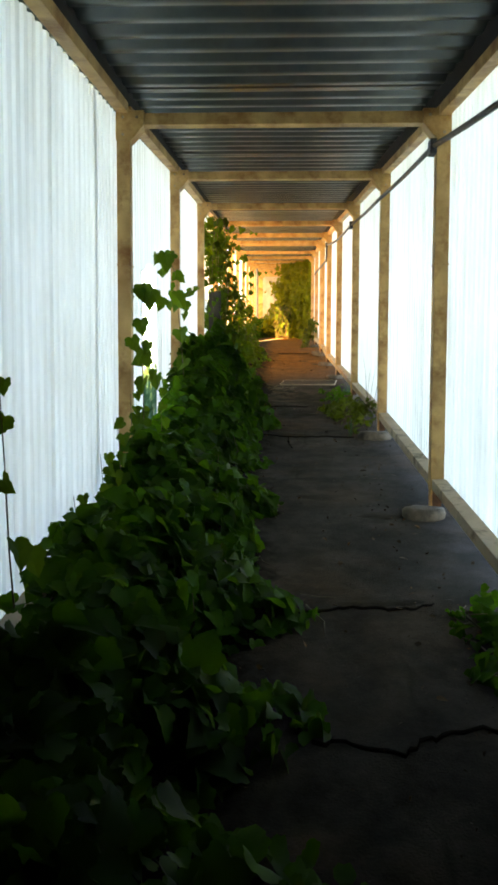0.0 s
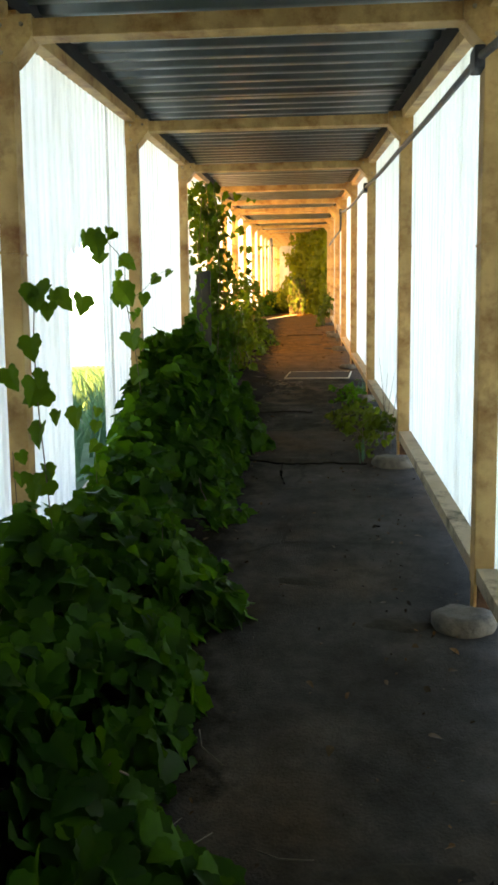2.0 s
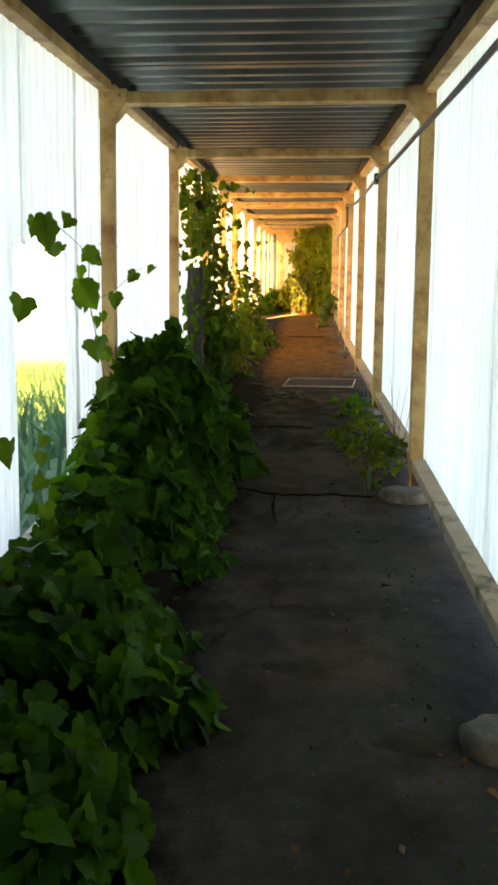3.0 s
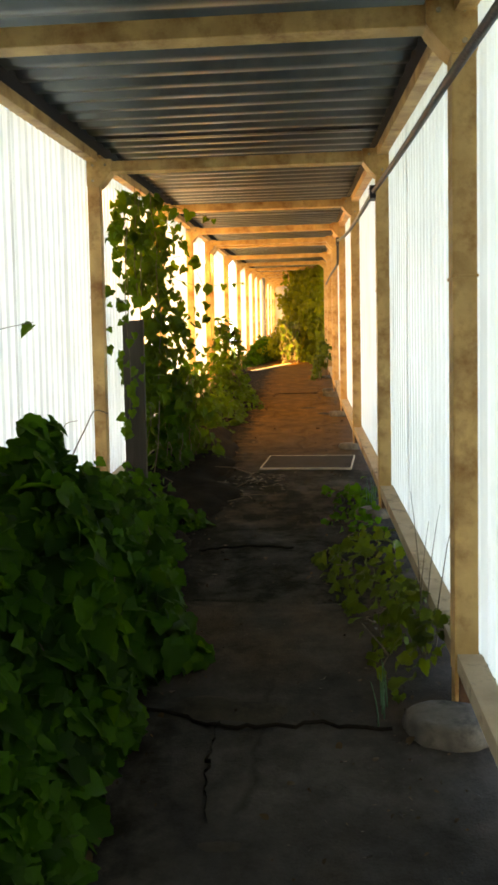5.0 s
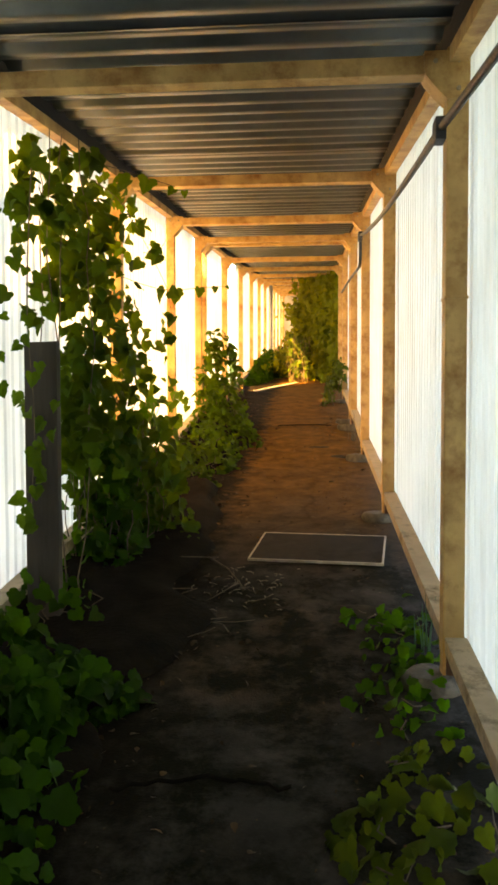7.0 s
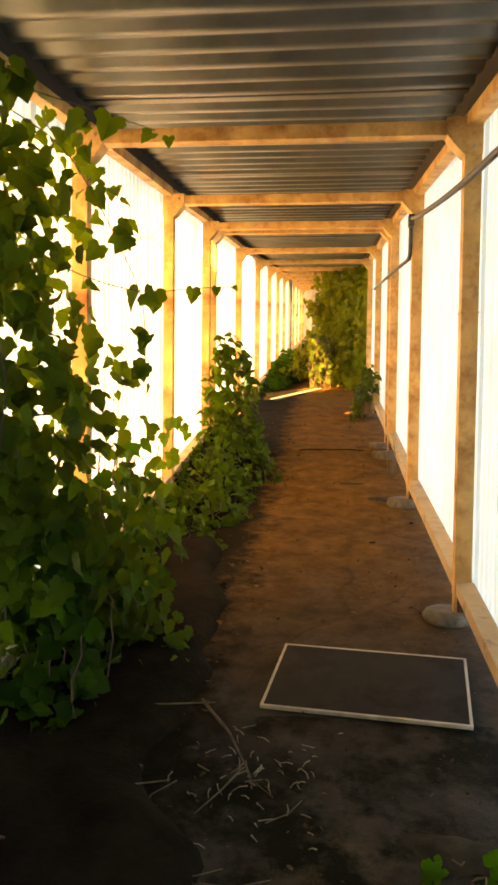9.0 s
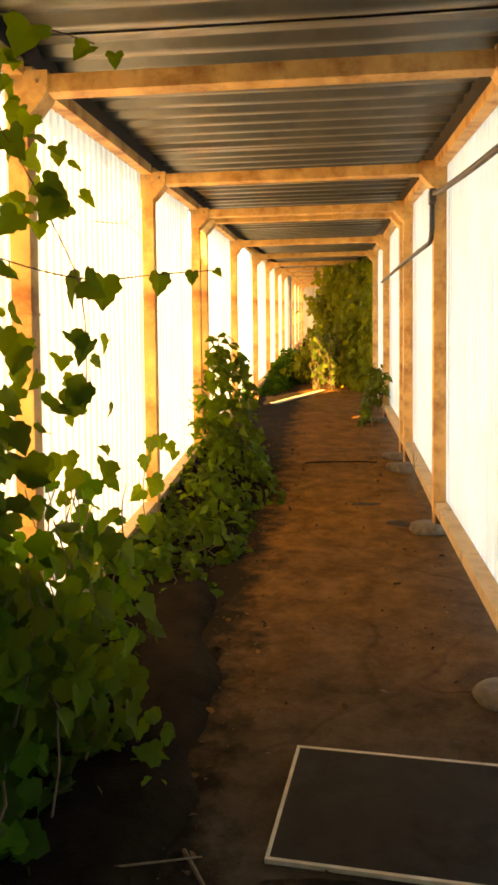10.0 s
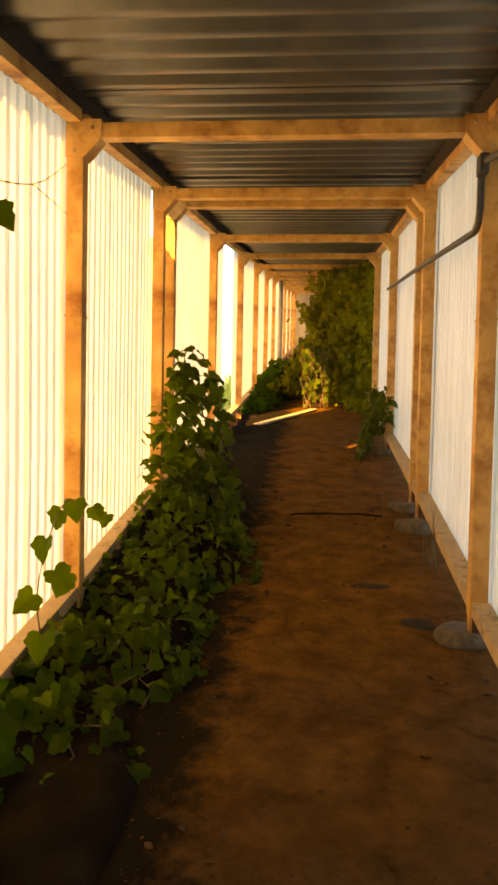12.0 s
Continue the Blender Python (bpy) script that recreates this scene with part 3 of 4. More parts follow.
def dense_column(x, y, v):
    """Thick near the wall, thinning into the walkway and towards its ends."""
    u = (x + 1.15) / 0.80
    edge = 0.44 + 0.62 * (1 - v)
    start = 10.35 if v < 0.30 else 9.65 if v < 0.62 else 9.4
    stop = 10.95 + 1.6 * max(0.0, 0.62 - v)
    along = min(1.0, (y - start) / 0.35) * min(1.0, max(0.10 if y < 11.7 else 0.0, (stop - y) / 0.7))
    return max(0.0, along) * max(0.0, 1 - u / edge) ** 0.55


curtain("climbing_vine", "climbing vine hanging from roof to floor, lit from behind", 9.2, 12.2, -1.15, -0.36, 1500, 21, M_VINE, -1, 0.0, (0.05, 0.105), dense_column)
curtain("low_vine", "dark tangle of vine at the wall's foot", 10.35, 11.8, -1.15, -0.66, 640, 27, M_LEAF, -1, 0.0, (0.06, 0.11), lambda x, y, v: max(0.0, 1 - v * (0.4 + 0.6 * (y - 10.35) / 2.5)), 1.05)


def dense_far(x, y, v):
    edge = -0.22 + 0.30 * v + 0.45 * noise.noise(Vector((y * 0.9, v * 4.0, 7.0)))
    start = 25.4 - 2.5 * max(0.0, min(1.0, (x - 0.35) / 0.7))
    return max(0.0, min(1.0, (x - edge) * 3.0)) * max(0.0, min(1.0, (y - start) / 0.6))


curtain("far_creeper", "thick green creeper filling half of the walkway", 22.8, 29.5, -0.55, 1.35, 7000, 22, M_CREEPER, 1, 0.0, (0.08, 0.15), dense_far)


curtain("far_undergrowth", "dark undergrowth rising towards the thick creeper", 25.2, 28.5, -0.85, 0.35, 650, 29, M_CREEPER, 1, 0.0, (0.08, 0.15),
        lambda x, y, v: 1.0 if v * 1.9 < 0.22 + 0.95 * max(0.0, x + 0.75) + 0.35 * noise.noise(Vector((x * 3, y * 2, 3.0))) else 0.0, 1.9)
curtain("sunlit_weed", "bright weed standing in a streak of sun", 24.1, 24.8, 0.0, 0.46, 130, 25, M_LEAF_BUSH, 1, 0.03, (0.08, 0.14), None, 1.15)


# ---------------------------------------------------------------- things along the path
def footing(y, x, r, seed):
    bm = bmesh.new()
    bmesh.ops.create_icosphere(bm, subdivisions=3, radius=1.0)
    for v in bm.verts:
        c = v.co.copy()
        f = 1 + 0.16 * noise.noise(c * 1.6 + Vector((seed, 0, 0))) + 0.05 * noise.noise(c * 6)
        v.co = Vector((c.x * r * f, c.y * r * 0.9 * f, max(-0.6, min(0.55, c.z * 1.1)) * r * 0.55 * f))
    ob = part("concrete_footing", bm, M_CONCRETE)
    for p in ob.data.polygons:
        p.use_smooth = True
    ob.location = (x, y, floor_z(y) + 0.02)
    tagged(ob, "lump of rough concrete at a post's foot", "footing", "post footings")


for i, (y, x, r) in enumerate(((0.62, 1.08, 0.14), (3.30, 1.02, 0.15), (6.02, 1.03, 0.17), (9.05, 1.05, 0.15), (11.84, 1.06, 0.15), (14.40, 1.07, 0.16), (16.32, 1.05, 0.17), (16.90, 1.03, 0.14), (19.75, 1.11, 0.14))):
    footing(y, x, r, i * 3.7)


def build_plate():
    root = new("sheet_panel")
    root.matrix_basis = pose(0.555, 11.03, floor_z(11.03) + 0.018, math.degrees(math.atan(0.131)), 0.0, -7.5)
    tagged(root, "flat grey panel with a pale rim lying on the path", "panel")
    w, d = 0.468, 0.325
    bm = bmesh.new()
    box(bm, (-w + 0.012, -d + 0.012, -0.008), (w - 0.012, d - 0.012, 0.006))
    part("face", bm, M_GREY, root)
    for lo, hi in (((-w, -d, -0.010), (w, -d + 0.014, 0.008)), ((-w, d - 0.014, -0.010), (w, d, 0.008)), ((-w, -d + 0.016, -0.010), (-w + 0.014, d - 0.016, 0.008)), ((w - 0.014, -d + 0.016, -0.010), (w, d - 0.016, 0.008))):
        bm = bmesh.new()
        box(bm, lo, hi, 0.003)
        part("rim", bm, M_EDGE, root, "pale metal rim")


build_plate()


# a pale strip takes the place of the sunlight falling across the floor
def build_sun_streak():
    a, b = Vector((SUN_STREAK[0][0], SUN_STREAK[0][1], 0)), Vector((SUN_STREAK[1][0], SUN_STREAK[1][1], 0))
    mid, run = (a + b) / 2, b - a
    bm = bmesh.new()
    box(bm, (-run.length / 2, -0.075, -0.012), (run.length / 2, 0.075, 0.012), 0.004)
    ob = part("sun_streak_strip", bm, M_EDGE)
    rise = math.atan2(floor_z(b.y) - floor_z(a.y), run.length)
    ob.matrix_basis = pose(mid.x, mid.y, floor_z(mid.y) + 0.025, 0, 0, math.degrees(math.atan2(run.y, run.x))) @ pose(0, 0, 0, 0, -math.degrees(rise), 0)
    tagged(ob, "pale strip that stands in for a streak of sunlight on the path", "plank")


SUN_STREAK = ((-0.67, 21.95), (0.21, 24.00))
build_sun_streak()


def build_pipe(y):
    pts = [(sx(y) - 1.0, y, floor_z(y) - 0.02), (sx(y) - 1.0, y, beam_z(y) * 0.5 + floor_z(y) * 0.5), (sx(y) - 1.0, y, beam_z(y) + 0.10)]
    root = new("drain_pipe")
    tagged(root, "grey steel pipe standing beside the wall", "pipe")
    joined("pipe", [tube(pts, 0.06, 12)], M_PIPE, root)
    for u in (0.25, 0.8):
        z = floor_z(y) + u * (beam_z(y) - floor_z(y))
        joined("bracket", [tube([(sx(y) - 1.0, y, z), (sx(y) - 1.0, y, z + 0.04)], 0.068, 12)], M_PIPE, root)


build_pipe(32.0)


def build_cable():
    x = X_POST - 0.065
    stops = [(-4.9, -0.40), (-2.15, -0.36), (0.62, -0.30), (3.40, -0.14), (6.17, -0.20), (9.05, -0.21), (11.84, -0.26), (14.20, -0.16)]
    pts = []
    for (a, p), (b, q) in zip(stops[:-1], stops[1:]):
        for k in range(8):
            u = k / 8
            y = a + (b - a) * u
            pts.append((x, y, beam_z(a) * (1 - u) + beam_z(b) * u + p + (q - p) * u - 0.012 * 4 * u * (1 - u)))
    pts += [(x, 14.2, 4.34), (x, 14.26, 4.31), (x, 14.27, 4.12), (x, 14.30, 4.05), (x, 14.38, 4.02)]
    for y in strips(14.8, 19.7, 0.4):
        pts.append((x + sx(y), y, 4.02 + 0.103 * (y - 14.38)))
    root = new("electric_cable")
    tagged(root, "black cable strung along the posts under the roof", "cable")
    joined("cable", [tube(pts, 0.019, 8)], M_CABLE, root)
    for y, p in stops[3::2]:
        bm = bmesh.new()
        box(bm, (x - 0.03, y - 0.05, beam_z(y) + p - 0.06), (x + 0.018, y + 0.05, beam_z(y) + p + 0.04), 0.008)
        part("clip", bm, M_CABLE, root, "black cable clip on a post")


build_cable()


def build_board():
    bm = bmesh.new()
    y = 9.55
    box(bm, (-1.05, y - 0.03, floor_z(y) - 0.02), (-0.87, y + 0.03, floor_z(y) + 1.58), 0.008)
    for v in bm.verts:
        if v.co.z > floor_z(y) + 1.0:
            v.co.z += 0.05 * noise.noise(Vector((v.co.x * 20, 0, 0)))
    tagged(part("upright_board", bm, M_WOOD), "grey weathered board standing under the vine", "board")


build_board()


def sprig(label, points, leaves, radius=0.004, extra=0):
    """A shoot along points, with single leaves (place, length) on it."""
    root = new("vine_shoot")
    tagged(root, label, "plant", "loose vine shoots")
    pts = [Vector(p) for p in points]
    fine = []
    for i in range(len(pts) - 1):
        a, b = pts[max(i - 1, 0)], pts[min(i + 2, len(pts) - 1)]
        for k in range(4):
            u = k / 4
            p, q = pts[i], pts[i + 1]
            m0, m1 = (q - a) * 0.5, (b - p) * 0.5
            fine.append(p * (2 * u**3 - 3 * u**2 + 1) + m0 * (u**3 - 2 * u**2 + u) + q * (3 * u**2 - 2 * u**3) + m1 * (u**3 - u**2))
    fine.append(pts[-1])
    piece("stem", mesh_of("stem", *tube(fine, radius, 5, 0.6), M_STEM, True), root)
    rng = np.random.default_rng(len(s_count))
    s_count.append(1)
    shared = LEAF_MESH
    leaves = list(leaves)
    for k in range(extra):
        q = fine[int(rng.integers(2, len(fine)))] + Vector(rng.normal(0, 0.055, 3))
        leaves.append(((max(q.x, -1.10), q.y, q.z), float(rng.uniform(0.05, 0.12))))
    for (x, y, z), size in leaves:
        tilt = Euler((radians(rng.uniform(40, 85)), radians(rng.uniform(-30, 30)), radians(rng.uniform(-40, 60))))
        m = Matrix.Translation((x, y, z)) @ tilt.to_matrix().to_4x4() @ pose(0, 0, 0, 0, 0, 180 + float(rng.uniform(-50, 50))) @ Matrix.Scale(size * 0.84, 4)
        piece("leaf", shared, root, "", m)
    return root


s_count = []
STRING = [(-0.53, 10.80, 3.20), (-0.305, 10.96, 3.235), (-0.189, 10.96, 3.24), (-0.114, 10.95, 3.24)]
LEAF_MESH = bpy.data.meshes.new("leaf")
LEAF_MESH.from_pydata(LEAF["vine"][0].tolist(), [], LEAF["vine"][1].tolist())
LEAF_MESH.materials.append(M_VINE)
sprig("thin vine shoot hanging free with a few leaves",
      [(-1.0, 10.5, 3.42), (-0.80, 10.62, 3.27), STRING[0], STRING[1], STRING[2], STRING[3]],
      [(STRING[0], 0.13), ((-0.452, 10.80, 3.20), 0.12), ((-0.57, 10.80, 3.44), 0.13), (STRING[1], 0.085), (STRING[2], 0.055), (STRING[3], 0.04)], 0.003)
sprig("shoot reaching out from the climbing vine",
      [(-0.95, 10.3, 3.85), (-0.78, 10.5, 3.75), (-0.66, 10.6, 3.55), (-0.56, 10.6, 3.36), (-0.46, 10.6, 3.12), (-0.42, 10.5, 2.80)],
      [((-0.70, 10.6, 3.785), 0.10), ((-0.67, 10.6, 3.60), 0.11), ((-0.53, 10.6, 3.40), 0.11), ((-0.65, 10.6, 3.36), 0.10), ((-0.45, 10.6, 3.16), 0.11), ((-0.42, 10.5, 2.85), 0.10), ((-0.48, 10.55, 3.0), 0.09)], 0.003, 8)
sprig("leafy shoot hanging from the roof's edge",
      [(-1.05, 10.3, 3.98), (-0.90, 10.5, 3.98), (-0.66, 10.6, 3.93), (-0.42, 10.65, 3.86)],
      [((-0.595, 10.6, 3.90), 0.15), ((-0.72, 10.6, 3.90), 0.15), ((-0.42, 10.6, 3.83), 0.08), ((-0.36, 10.65, 3.83), 0.06), ((-0.9, 10.2, 3.92), 0.13)])
sprig("tall leafy shoot in front of the sheeting",
      [(-1.0, 3.45, 0.65), (-0.98, 3.30, 1.10), (-0.97, 3.20, 1.50), (-0.97, 3.25, 1.85), (-0.97, 3.60, 1.90)],
      [((-0.97, 3.24, 1.90), 0.15), ((-0.96, 3.48, 1.88), 0.14), ((-0.97, 3.16, 1.66), 0.13), ((-0.97, 3.20, 1.46), 0.15), ((-0.95, 3.30, 1.42), 0.15), ((-0.97, 3.26, 1.26), 0.14), ((-0.99, 2.92, 1.52), 0.12), ((-0.97, 3.35, 0.98), 0.14), ((-0.96, 3.80, 1.30), 0.14)], 0.004, 12)
sprig("leafy shoot beside the torn hole",
      [(-0.95, 5.55, 1.10), (-0.95, 5.30, 1.60), (-0.96, 5.05, 2.00), (-0.97, 5.05, 2.25), (-0.98, 4.40, 2.34)],
      [((-0.97, 4.02, 1.92), 0.14), ((-0.97, 4.33, 2.30), 0.15), ((-0.97, 5.02, 2.25), 0.15), ((-0.96, 4.90, 2.06), 0.18), ((-0.95, 5.15, 1.76), 0.17), ((-0.93, 5.40, 1.50), 0.16), ((-0.95, 5.62, 2.08), 0.12), ((-0.92, 5.50, 1.30), 0.15)], 0.004, 26)
sprig("thin shoot across the wall with two leaves",
      [(-0.97, 5.05, 1.98), (-0.98, 5.7, 2.10), (-0.97, 6.37, 2.31), (-0.97, 7.10, 2.45)],
      [((-0.97, 6.37, 2.30), 0.11), ((-0.97, 7.08, 2.43), 0.10)], 0.003)
sprig("small shoot against the sheeting",
      [(-1.02, 0.70, 0.35), (-1.0, 0.60, 0.60), (-1.0, 0.57, 0.90), (-1.02, 0.58, 1.20)],
      [((-1.0, 0.587, 1.20), 0.07), ((-1.0, 0.58, 1.07), 0.09), ((-1.0, 0.55, 0.85), 0.09), ((-0.98, 0.60, 0.62), 0.13), ((-0.98, 0.75, 0.55), 0.12)])
sprig("leafy shoot climbing a post's foot",
      [(-0.95, 13.4, 1.90), (-0.97, 13.35, 2.20), (-0.96, 13.5, 2.48), (-0.97, 13.8, 2.58), (-0.97, 14.3, 2.45)],
      [((-0.95, 13.25, 2.24), 0.13), ((-0.95, 13.4, 2.45), 0.13), ((-0.95, 13.6, 2.55), 0.12), ((-0.95, 13.8, 2.57), 0.13), ((-0.95, 14.1, 2.50), 0.11), ((-0.95, 14.4, 2.42), 0.10), ((-0.93, 13.45, 2.30), 0.14), ((-0.92, 13.6, 2.25), 0.14), ((-0.93, 13.3, 2.05), 0.14)])
sprig("bare dry tendril clinging to the sheeting",
      [(-1.16, 13.0, 3.93), (-1.16, 13.76, 4.106), (-1.16, 14.25, 4.36)], [], 0.004)
sprig("bare dry tendril clinging to the sheeting",
      [(-1.16, 13.76, 4.106), (-1.16, 14.05, 4.10), (-1.16, 14.30, 4.09)], [], 0.003)


for k, (y, top) in enumerate(((1.55, 0.62), (2.1, 0.70), (2.55, 0.80), (2.95, 0.92), (4.25, 0.85), (8.3, 0.62))):
    z = floor_z(y)
    sprig("young shoot rising from the creeper against the wall",
          [(-0.98, y, z + 0.15), (-1.0, y + 0.05, z + 0.5 * top), (-1.02, y + 0.02 * k, z + top)],
          [((-0.98, y + 0.03, z + top * u), 0.07 + 0.06 * (1 - u) + 0.01 * (k % 3)) for u in (0.45, 0.6, 0.75, 0.9, 1.0)], 0.003)
DRY = [(-0.95, 7.15, 1.20), (-0.95, 7.58, 1.62), (-0.95, 7.98, 1.85), (-0.95, 8.22, 1.96), (-0.95, 8.57, 1.93), (-0.95, 7.50, 1.86), (-0.95, 7.80, 1.90)]
sprig("bare dry stalk bent over before the wall", [DRY[0], DRY[1], DRY[2], DRY[3], DRY[4]], [], 0.006)
sprig("bare dry stalk bent over before the wall", [DRY[1], DRY[5], DRY[6]], [], 0.004)
# leaves that hang before the board
rng_b = np.random.default_rng(91)
sprig("vine shoot trailing down before a grey board",
      [(-0.95, 9.40, 3.6), (-0.98, 9.42, 3.2), (-1.0, 9.45, 2.8), (-0.97, 9.45, 2.3), (-1.0, 9.46, 1.8)],
      [((-0.98 + float(rng_b.normal(0, 0.09)), 9.42 + float(rng_b.normal(0, 0.03)), 1.75 + 0.05 * k), 0.06 + 0.05 * float(rng_b.random())) for k in range(36)], 0.004)


def twig(points, r=0.005):
    tagged(new("twig", mesh_of("twig", *tube(points, r, 5, 0.5), M_DRY, True)), "dry broken twig lying on the path", "twig", "twigs on the path")


def on_floor(x, y, h=0.012):
    return (x, y, floor_z(y) + h)


rng_t = np.random.default_rng(77)
twig([on_floor(-0.22, 10.80), on_floor(-0.06, 10.52, 0.03), on_floor(0.06, 10.25)], 0.008)
twig([on_floor(-0.85, 10.45, 0.05), on_floor(-0.5, 10.6, 0.08), on_floor(-0.15, 10.75, 0.03)], 0.006)
twig([on_floor(-0.9, 9.98, 0.05), on_floor(-0.55, 10.02, 0.07), on_floor(-0.25, 10.2)], 0.006)
twig([on_floor(0.02, 10.3), on_floor(-0.04, 10.15, 0.02), on_floor(-0.12, 10.02)], 0.005)
twig([on_floor(0.12, 1.75), on_floor(0.20, 1.55, 0.015), on_floor(0.19, 1.40)], 0.005)
for i in range(22):
    x, y, a = rng_t.uniform(-0.35, 0.15), rng_t.choice([rng_t.uniform(-0.5, 2.6), rng_t.uniform(9.3, 10.4)]), rng_t.uniform(0, 6.28)
    l = rng_t.uniform(0.05, 0.14)
    twig([on_floor(x, y), on_floor(x + l * math.cos(a), y + l * math.sin(a), 0.02), on_floor(x + 2 * l * math.cos(a + 0.3), y + 2 * l * math.sin(a + 0.3))], 0.003)


M_STRAW = grainy("bleached_dead_stalk", (0.09, 0.08, 0.062), (0.24, 0.215, 0.17), 20.0, 0.9)
for i in range(60):
    x, y, a = rng_t.normal(0.10, 0.15), rng_t.normal(10.22, 0.18), rng_t.uniform(0, 6.28)
    l = rng_t.uniform(0.008, 0.035)
    ob = new("twig", mesh_of("twig", *tube([on_floor(x, y), on_floor(x + l * math.cos(a), y + l * math.sin(a), 0.016), on_floor(x + 2 * l * math.cos(a + 0.15), y + 2 * l * math.sin(a + 0.15))], 0.0028, 5, 0.5), M_STRAW, True))
    tagged(ob, "pale bleached twig lying on the damp path", "twig", "twigs on the path")


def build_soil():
    """Soil heaped along the wall, under the creepers; its black stands in for shade."""
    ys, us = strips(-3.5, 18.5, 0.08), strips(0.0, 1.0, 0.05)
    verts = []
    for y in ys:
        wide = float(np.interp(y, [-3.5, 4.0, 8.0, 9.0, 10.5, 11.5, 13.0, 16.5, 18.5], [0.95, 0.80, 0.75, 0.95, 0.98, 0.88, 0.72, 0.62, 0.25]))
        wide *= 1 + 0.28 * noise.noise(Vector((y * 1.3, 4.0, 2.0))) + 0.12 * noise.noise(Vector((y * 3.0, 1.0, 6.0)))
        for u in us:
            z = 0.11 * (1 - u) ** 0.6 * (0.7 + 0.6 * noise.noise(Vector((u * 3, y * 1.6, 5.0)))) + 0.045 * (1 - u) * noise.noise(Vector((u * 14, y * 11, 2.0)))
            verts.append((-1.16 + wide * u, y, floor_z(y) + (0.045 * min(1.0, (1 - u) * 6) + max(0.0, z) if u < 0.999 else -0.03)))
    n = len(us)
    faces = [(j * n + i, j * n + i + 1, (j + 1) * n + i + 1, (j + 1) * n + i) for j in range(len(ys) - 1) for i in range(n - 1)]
    ob = new("shaded_soil", mesh_of("shaded_soil", verts, faces, M_EARTH, True))
    tagged(ob, "soil heaped under the creepers, black with the shade put into its colour", "soil", kind="stuff")


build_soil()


def litter():
    """Dead leaves and crumbs strewn over the path's edges."""
    rng = np.random.default_rng(5)
    spots = []
    for i in range(3600):
        y = rng.uniform(-2.5, 21.0)
        edge = rng.random()
        x = -0.45 + rng.normal(0, 0.22) if edge < 0.6 else (0.85 + rng.normal(0, 0.16) if edge < 0.85 else rng.uniform(-0.3, 0.9))
        if y > 9.2 and y < 10.4 and rng.random() < 0.5:
            x = rng.uniform(-0.6, 0.35)
        spots.append((x, y, floor_z(y) + 0.012, *(rng.normal(size=3) * 0.35 + np.array([0, 0, 1])), rng.uniform(0.008, 0.022) if rng.random() < 0.7 else rng.uniform(0.02, 0.055)))
    ob = new("leaf_litter", leaves_mesh("leaf_litter", spots, M_LITTER, "weed", rng))
    tagged(ob, "brown dead leaves and crumbs on the path", "litter", kind="stuff")


M_LITTER = leaf_material("dead_leaf", (0.012, 0.008, 0.004), (0.045, 0.028, 0.013), (0.03, 0.02, 0.008), 0.15)
litter()


def patch(x, y, w, d, seed, material, name, label, h=0.0015):
    """A thin uneven crust on the path."""
    bm = bmesh.new()
    n = 28
    ring = []
    for k in range(n):
        a = 2 * math.pi * k / n
        f = 1 + 0.45 * noise.noise(Vector((math.cos(a) * 1.4, math.sin(a) * 1.4, seed)))
        ring.append((x + w * f * math.cos(a), y + d * f * math.sin(a)))
    top = [bm.verts.new((px + (x - px) * 0.40, py + (y - py) * 0.40, floor_z(py) + h + 0.004 + 0.003 * noise.noise(Vector((px * 9, py * 9, seed))))) for px, py in ring]
    low = [bm.verts.new((px, py, floor_z(py) - 0.006)) for px, py in ring]
    mid = bm.verts.new((x, y, floor_z(y) + h + 0.007))
    for k in range(n):
        k2 = (k + 1) % n
        bm.faces.new((mid, top[k], top[k2]))
        bm.faces.new((top[k], low[k], low[k2], top[k2]))
    ob = part(name, bm, material)
    for p in ob.data.polygons:
        p.use_smooth = True
    tagged(ob, label, "patch", "crusts on the path")


M_CRUST = grainy("pale_mortar_crust", (0.022, 0.019, 0.014), (0.042, 0.035, 0.026), 8.0, 0.95, 50.0, 0.5, None, 0.0, (0.018, 0.015, 0.012), (0.45, 0.62), 6.0, 0.03)
for i, (x, y, w, d) in enumerate(((0.58, 1.80, 0.34, 0.06), (0.72, 3.28, 0.20, 0.10), (0.22, 3.77, 0.14, 0.06), (0.20, 5.36, 0.10, 0.06), (0.10, 6.15, 0.26, 0.12), (0.80, 9.9, 0.22, 0.16), (0.84, 14.57, 0.12, 0.09), (0.62, 15.1, 0.16, 0.05))):
    patch(x, y, w, d, i * 2.3, M_CRUST, "mortar_crust", "thin pale crust of mortar and sand on the asphalt")


def crack(points, width):
    verts, faces = [], []
    rng = np.random.default_rng(int(points[0][1] * 100) % 97)
    fine = []
    for (a, b), (c, d) in zip(points[:-1], points[1:]):
        for k in range(8):
            u = k / 8
            fine.append((a + (c - a) * u + rng.normal(0, 0.008), b + (d - b) * u + rng.normal(0, 0.014)))
    for i, (x, y) in enumerate(fine):
        w = width * (0.4 + 0.9 * rng.random())
        z = floor_z(y) + 0.014
        verts += [(x, y - w, z - 0.012), (x, y, z + 0.002), (x, y + w, z - 0.012)]
        if i:
            o = 3 * (i - 1)
            faces += [(o, o + 3, o + 4, o + 1), (o + 1, o + 4, o + 5, o + 2)]
    tagged(new("crack_fill", mesh_of("crack_fill", verts, faces, M_EARTH, True)), "dark soil filling a crack in the asphalt", "crack", "cracks in the path")


crack([(0.05, 1.66), (0.35, 1.74), (0.60, 1.72), (0.80, 1.80)], 0.008)
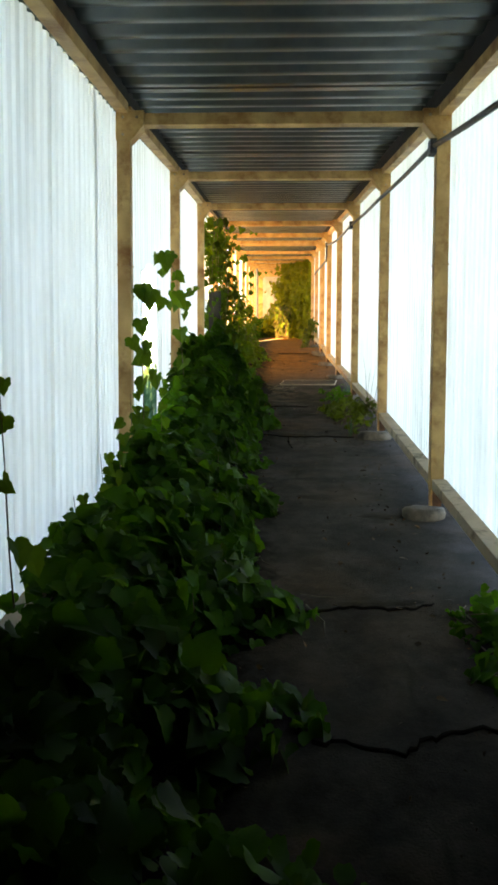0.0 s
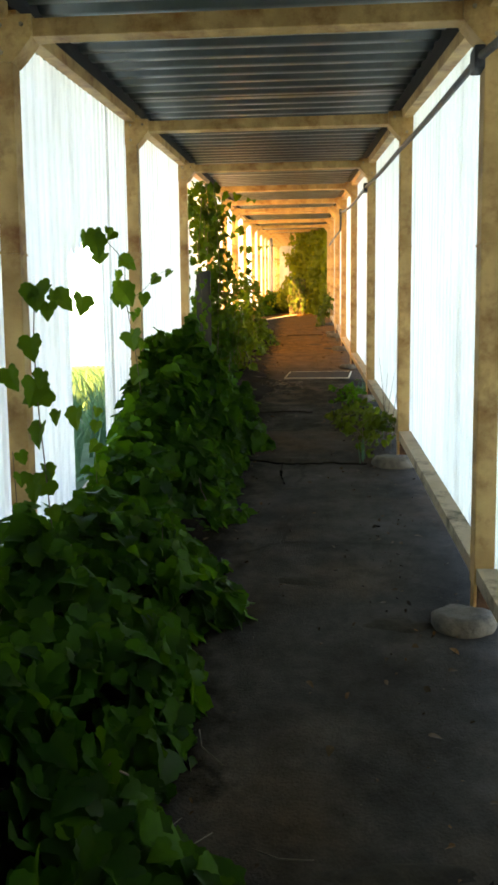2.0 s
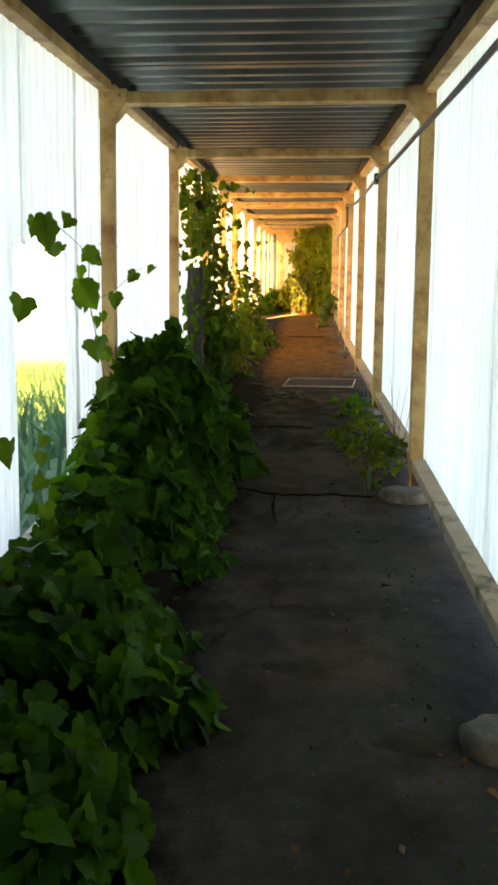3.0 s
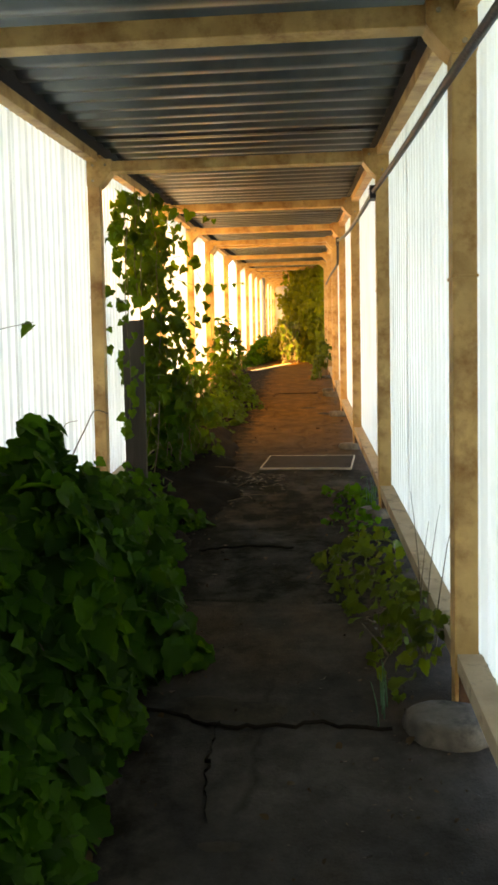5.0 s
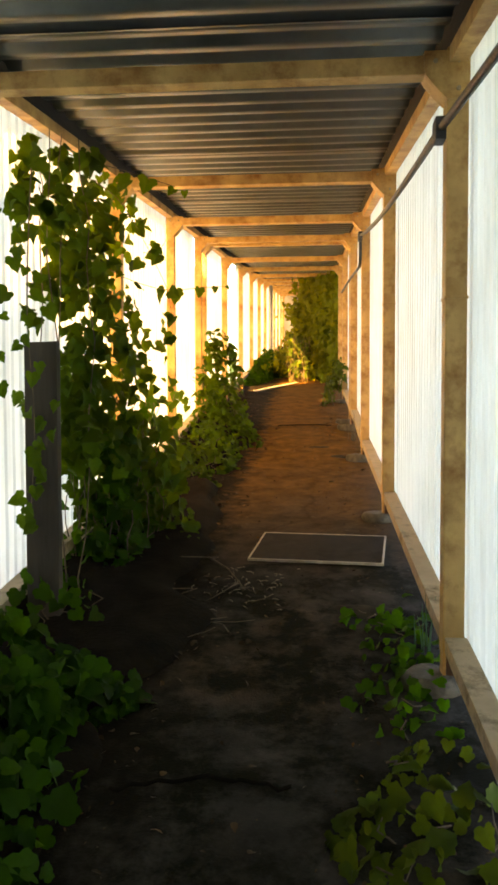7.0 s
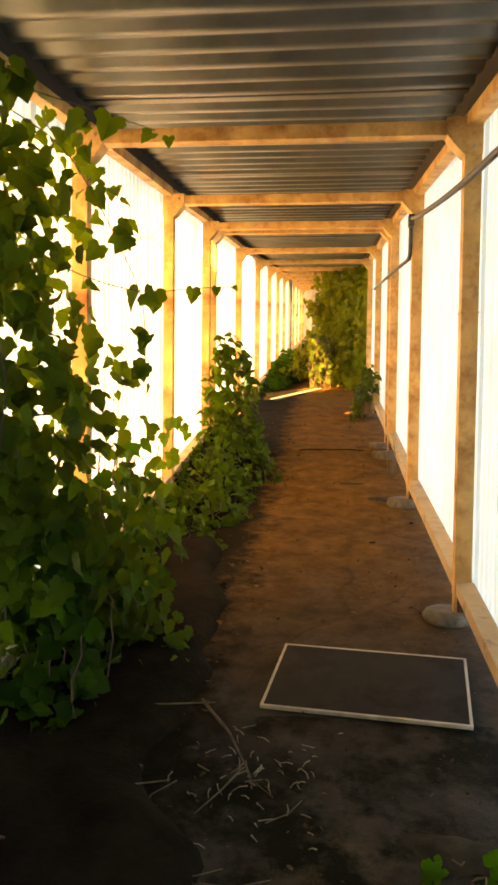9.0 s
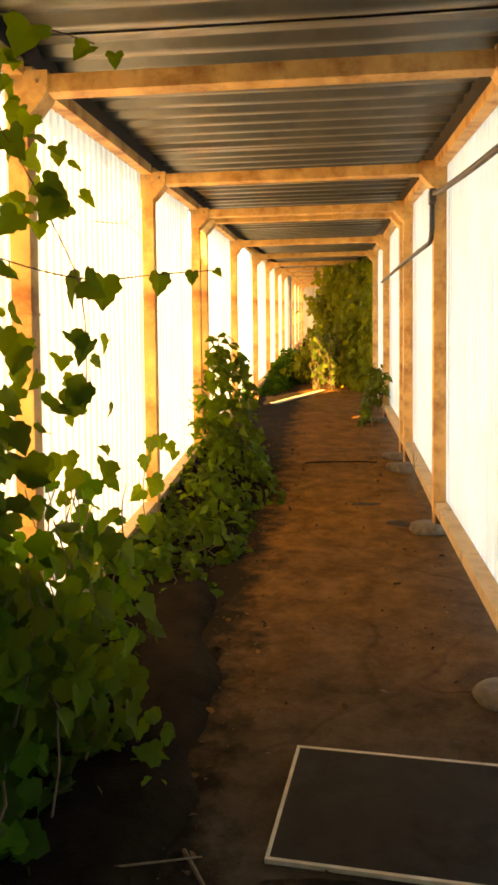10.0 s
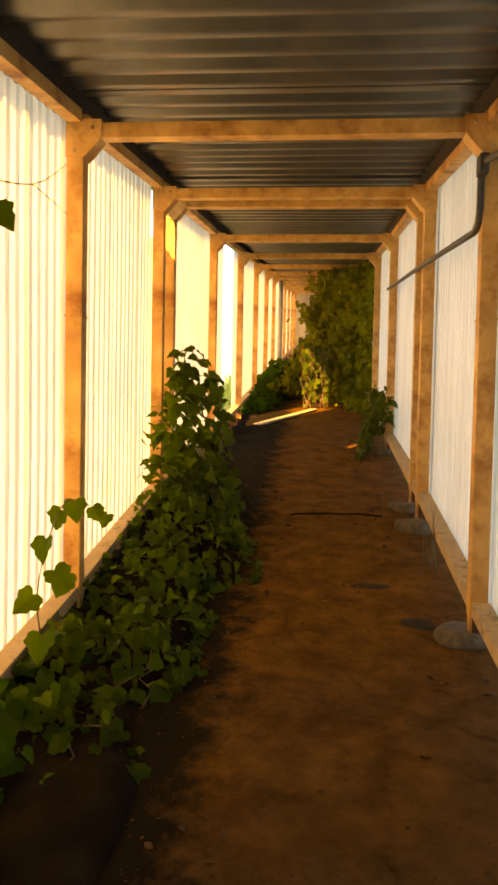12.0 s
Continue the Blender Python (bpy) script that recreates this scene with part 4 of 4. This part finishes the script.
crack([(0.10, 0.60), (0.38, 0.53), (0.60, 0.66), (0.98, 0.72)], 0.009)
crack([(-0.20, 6.15), (0.15, 6.02), (0.50, 6.05), (0.85, 6.0)], 0.007)
crack([(0.12, 6.03), (0.10, 5.75), (0.14, 5.45)], 0.005)
crack([(0.02, 16.62), (0.45, 16.68), (0.85, 16.62)], 0.007)
crack([(-0.25, 8.2), (0.1, 8.3), (0.45, 8.25)], 0.006)


def grass_tuft(x, y, n, height, seed, label, material):
    rng = np.random.default_rng(seed)
    root = new("grass_tuft")
    tagged(root, label, "grass")
    for i in range(n):
        h = height * rng.uniform(0.55, 1.0)
        a = rng.uniform(0, 6.28)
        lean = h * rng.uniform(0.05, 0.45)
        px, py = x + rng.normal(0, 0.03), y + rng.normal(0, 0.05)
        pts = [Vector((px + lean * u * u * math.cos(a) * 0.4, py + lean * u * u * math.sin(a), floor_z(py) - 0.01 + h * u)) for u in (0, 0.3, 0.6, 0.85, 1.0)]
        piece("blade", mesh_of("blade", *tube(pts, 0.0035, 4, 0.25), material, True), root)


grass_tuft(1.05, 6.62, 4, 0.95, 61, "tall thin dry grass beside a post", M_DRY)
grass_tuft(0.80, 6.15, 9, 0.20, 62, "small tuft of green grass by a footing", M_GRASS)
grass_tuft(1.06, 15.5, 10, 0.45, 63, "thin dry stalks against the sheeting", M_DRY)
grass_tuft(1.06, 9.4, 8, 0.30, 64, "thin green stalks at the wall's foot", M_GRASS)


# ---------------------------------------------------------------- outside: meadow, and unseen trees added for shade
def meadow(x_lo, x_hi, y_lo, y_hi, count, seed):
    rng = np.random.default_rng(seed)
    verts, faces = [], []
    for i in range(count):
        x, y = rng.uniform(x_lo, x_hi), rng.uniform(y_lo, y_hi)
        z = ground_z(x, y) - 0.03
        h = rng.uniform(0.25, 0.75)
        a = rng.uniform(0, 2 * math.pi)
        w = 0.012 + 0.03 * rng.random()
        lx, ly = rng.normal(0, 0.22, 2)
        dx, dy = math.cos(a) * w, math.sin(a) * w
        o = len(verts)
        verts += [(x - dx, y - dy, z), (x + dx, y + dy, z), (x + dx * 0.7 + lx * 0.4, y + dy * 0.7 + ly * 0.4, z + h * 0.6), (x - dx * 0.7 + lx * 0.4, y - dy * 0.7 + ly * 0.4, z + h * 0.6), (x + lx, y + ly, z + h)]
        faces += [(o, o + 1, o + 2, o + 3), (o + 3, o + 2, o + 4)]
    ob = new("grass", mesh_of("grass", verts, faces, M_GRASS))
    tagged(ob, "tall sunlit meadow grass outside the wall", "grass", kind="stuff")


meadow(-14.0, -1.5, 2.0, 42.0, 22000, 31)


def tree(x, y, height, seed):
    rng = np.random.default_rng(seed)
    root = new("tree")
    z0 = ground_z(x, y)
    root.matrix_basis = pose(x, y, z0)
    tagged(root, "unseen leafy tree added to keep the sun off the near walls", "tree", "trees outside")
    trunk = [(0, 0, -0.1)]
    for k in range(1, 8):
        trunk.append((rng.normal(0, 0.08), rng.normal(0, 0.08), height * 0.75 * k / 7))
    limbs = [tube(trunk, 0.22, 8, 0.25)]
    spots = []
    for i in range(80):
        h = height * rng.uniform(0.10, 0.88)
        w = rng.uniform(0, 2 * math.pi)
        r = 0.36 * height * math.sin(math.pi * min(0.97, 0.25 + 0.72 * h / height)) * rng.uniform(0.45, 1.0)
        tip = Vector((math.cos(w) * r, math.sin(w) * r, h + 0.12 * height * rng.uniform(0, 1)))
        limbs.append(tube([Vector((0, 0, h * 0.8)), tip * 0.5 + Vector((0, 0, h * 0.42)), tip], 0.05, 5, 0.3))
        c = rng.normal(size=(90, 3)) * np.array([0.62, 0.62, 0.5]) + np.array(tip)
        for q in c:
            spots.append((*q, *(rng.normal(size=3) + np.array([0, 0, 0.6])), rng.uniform(0.28, 0.52)))
    joined("trunk", limbs, M_STEM, root)
    piece("crown", leaves_mesh("crown", spots, M_LEAF_BUSH, "weed", rng), root)["kind"] = "stuff"


# out of view, added so that their shadow covers the first bays
for i, (x, y, h) in enumerate(((-6.5, -3.4, 11), (-7.2, -7.2, 12), (-6.2, -11.2, 12), (-7.0, -15.5, 12), (-9.5, -20.0, 13))):
    tree(x, y, h, 40 + i)
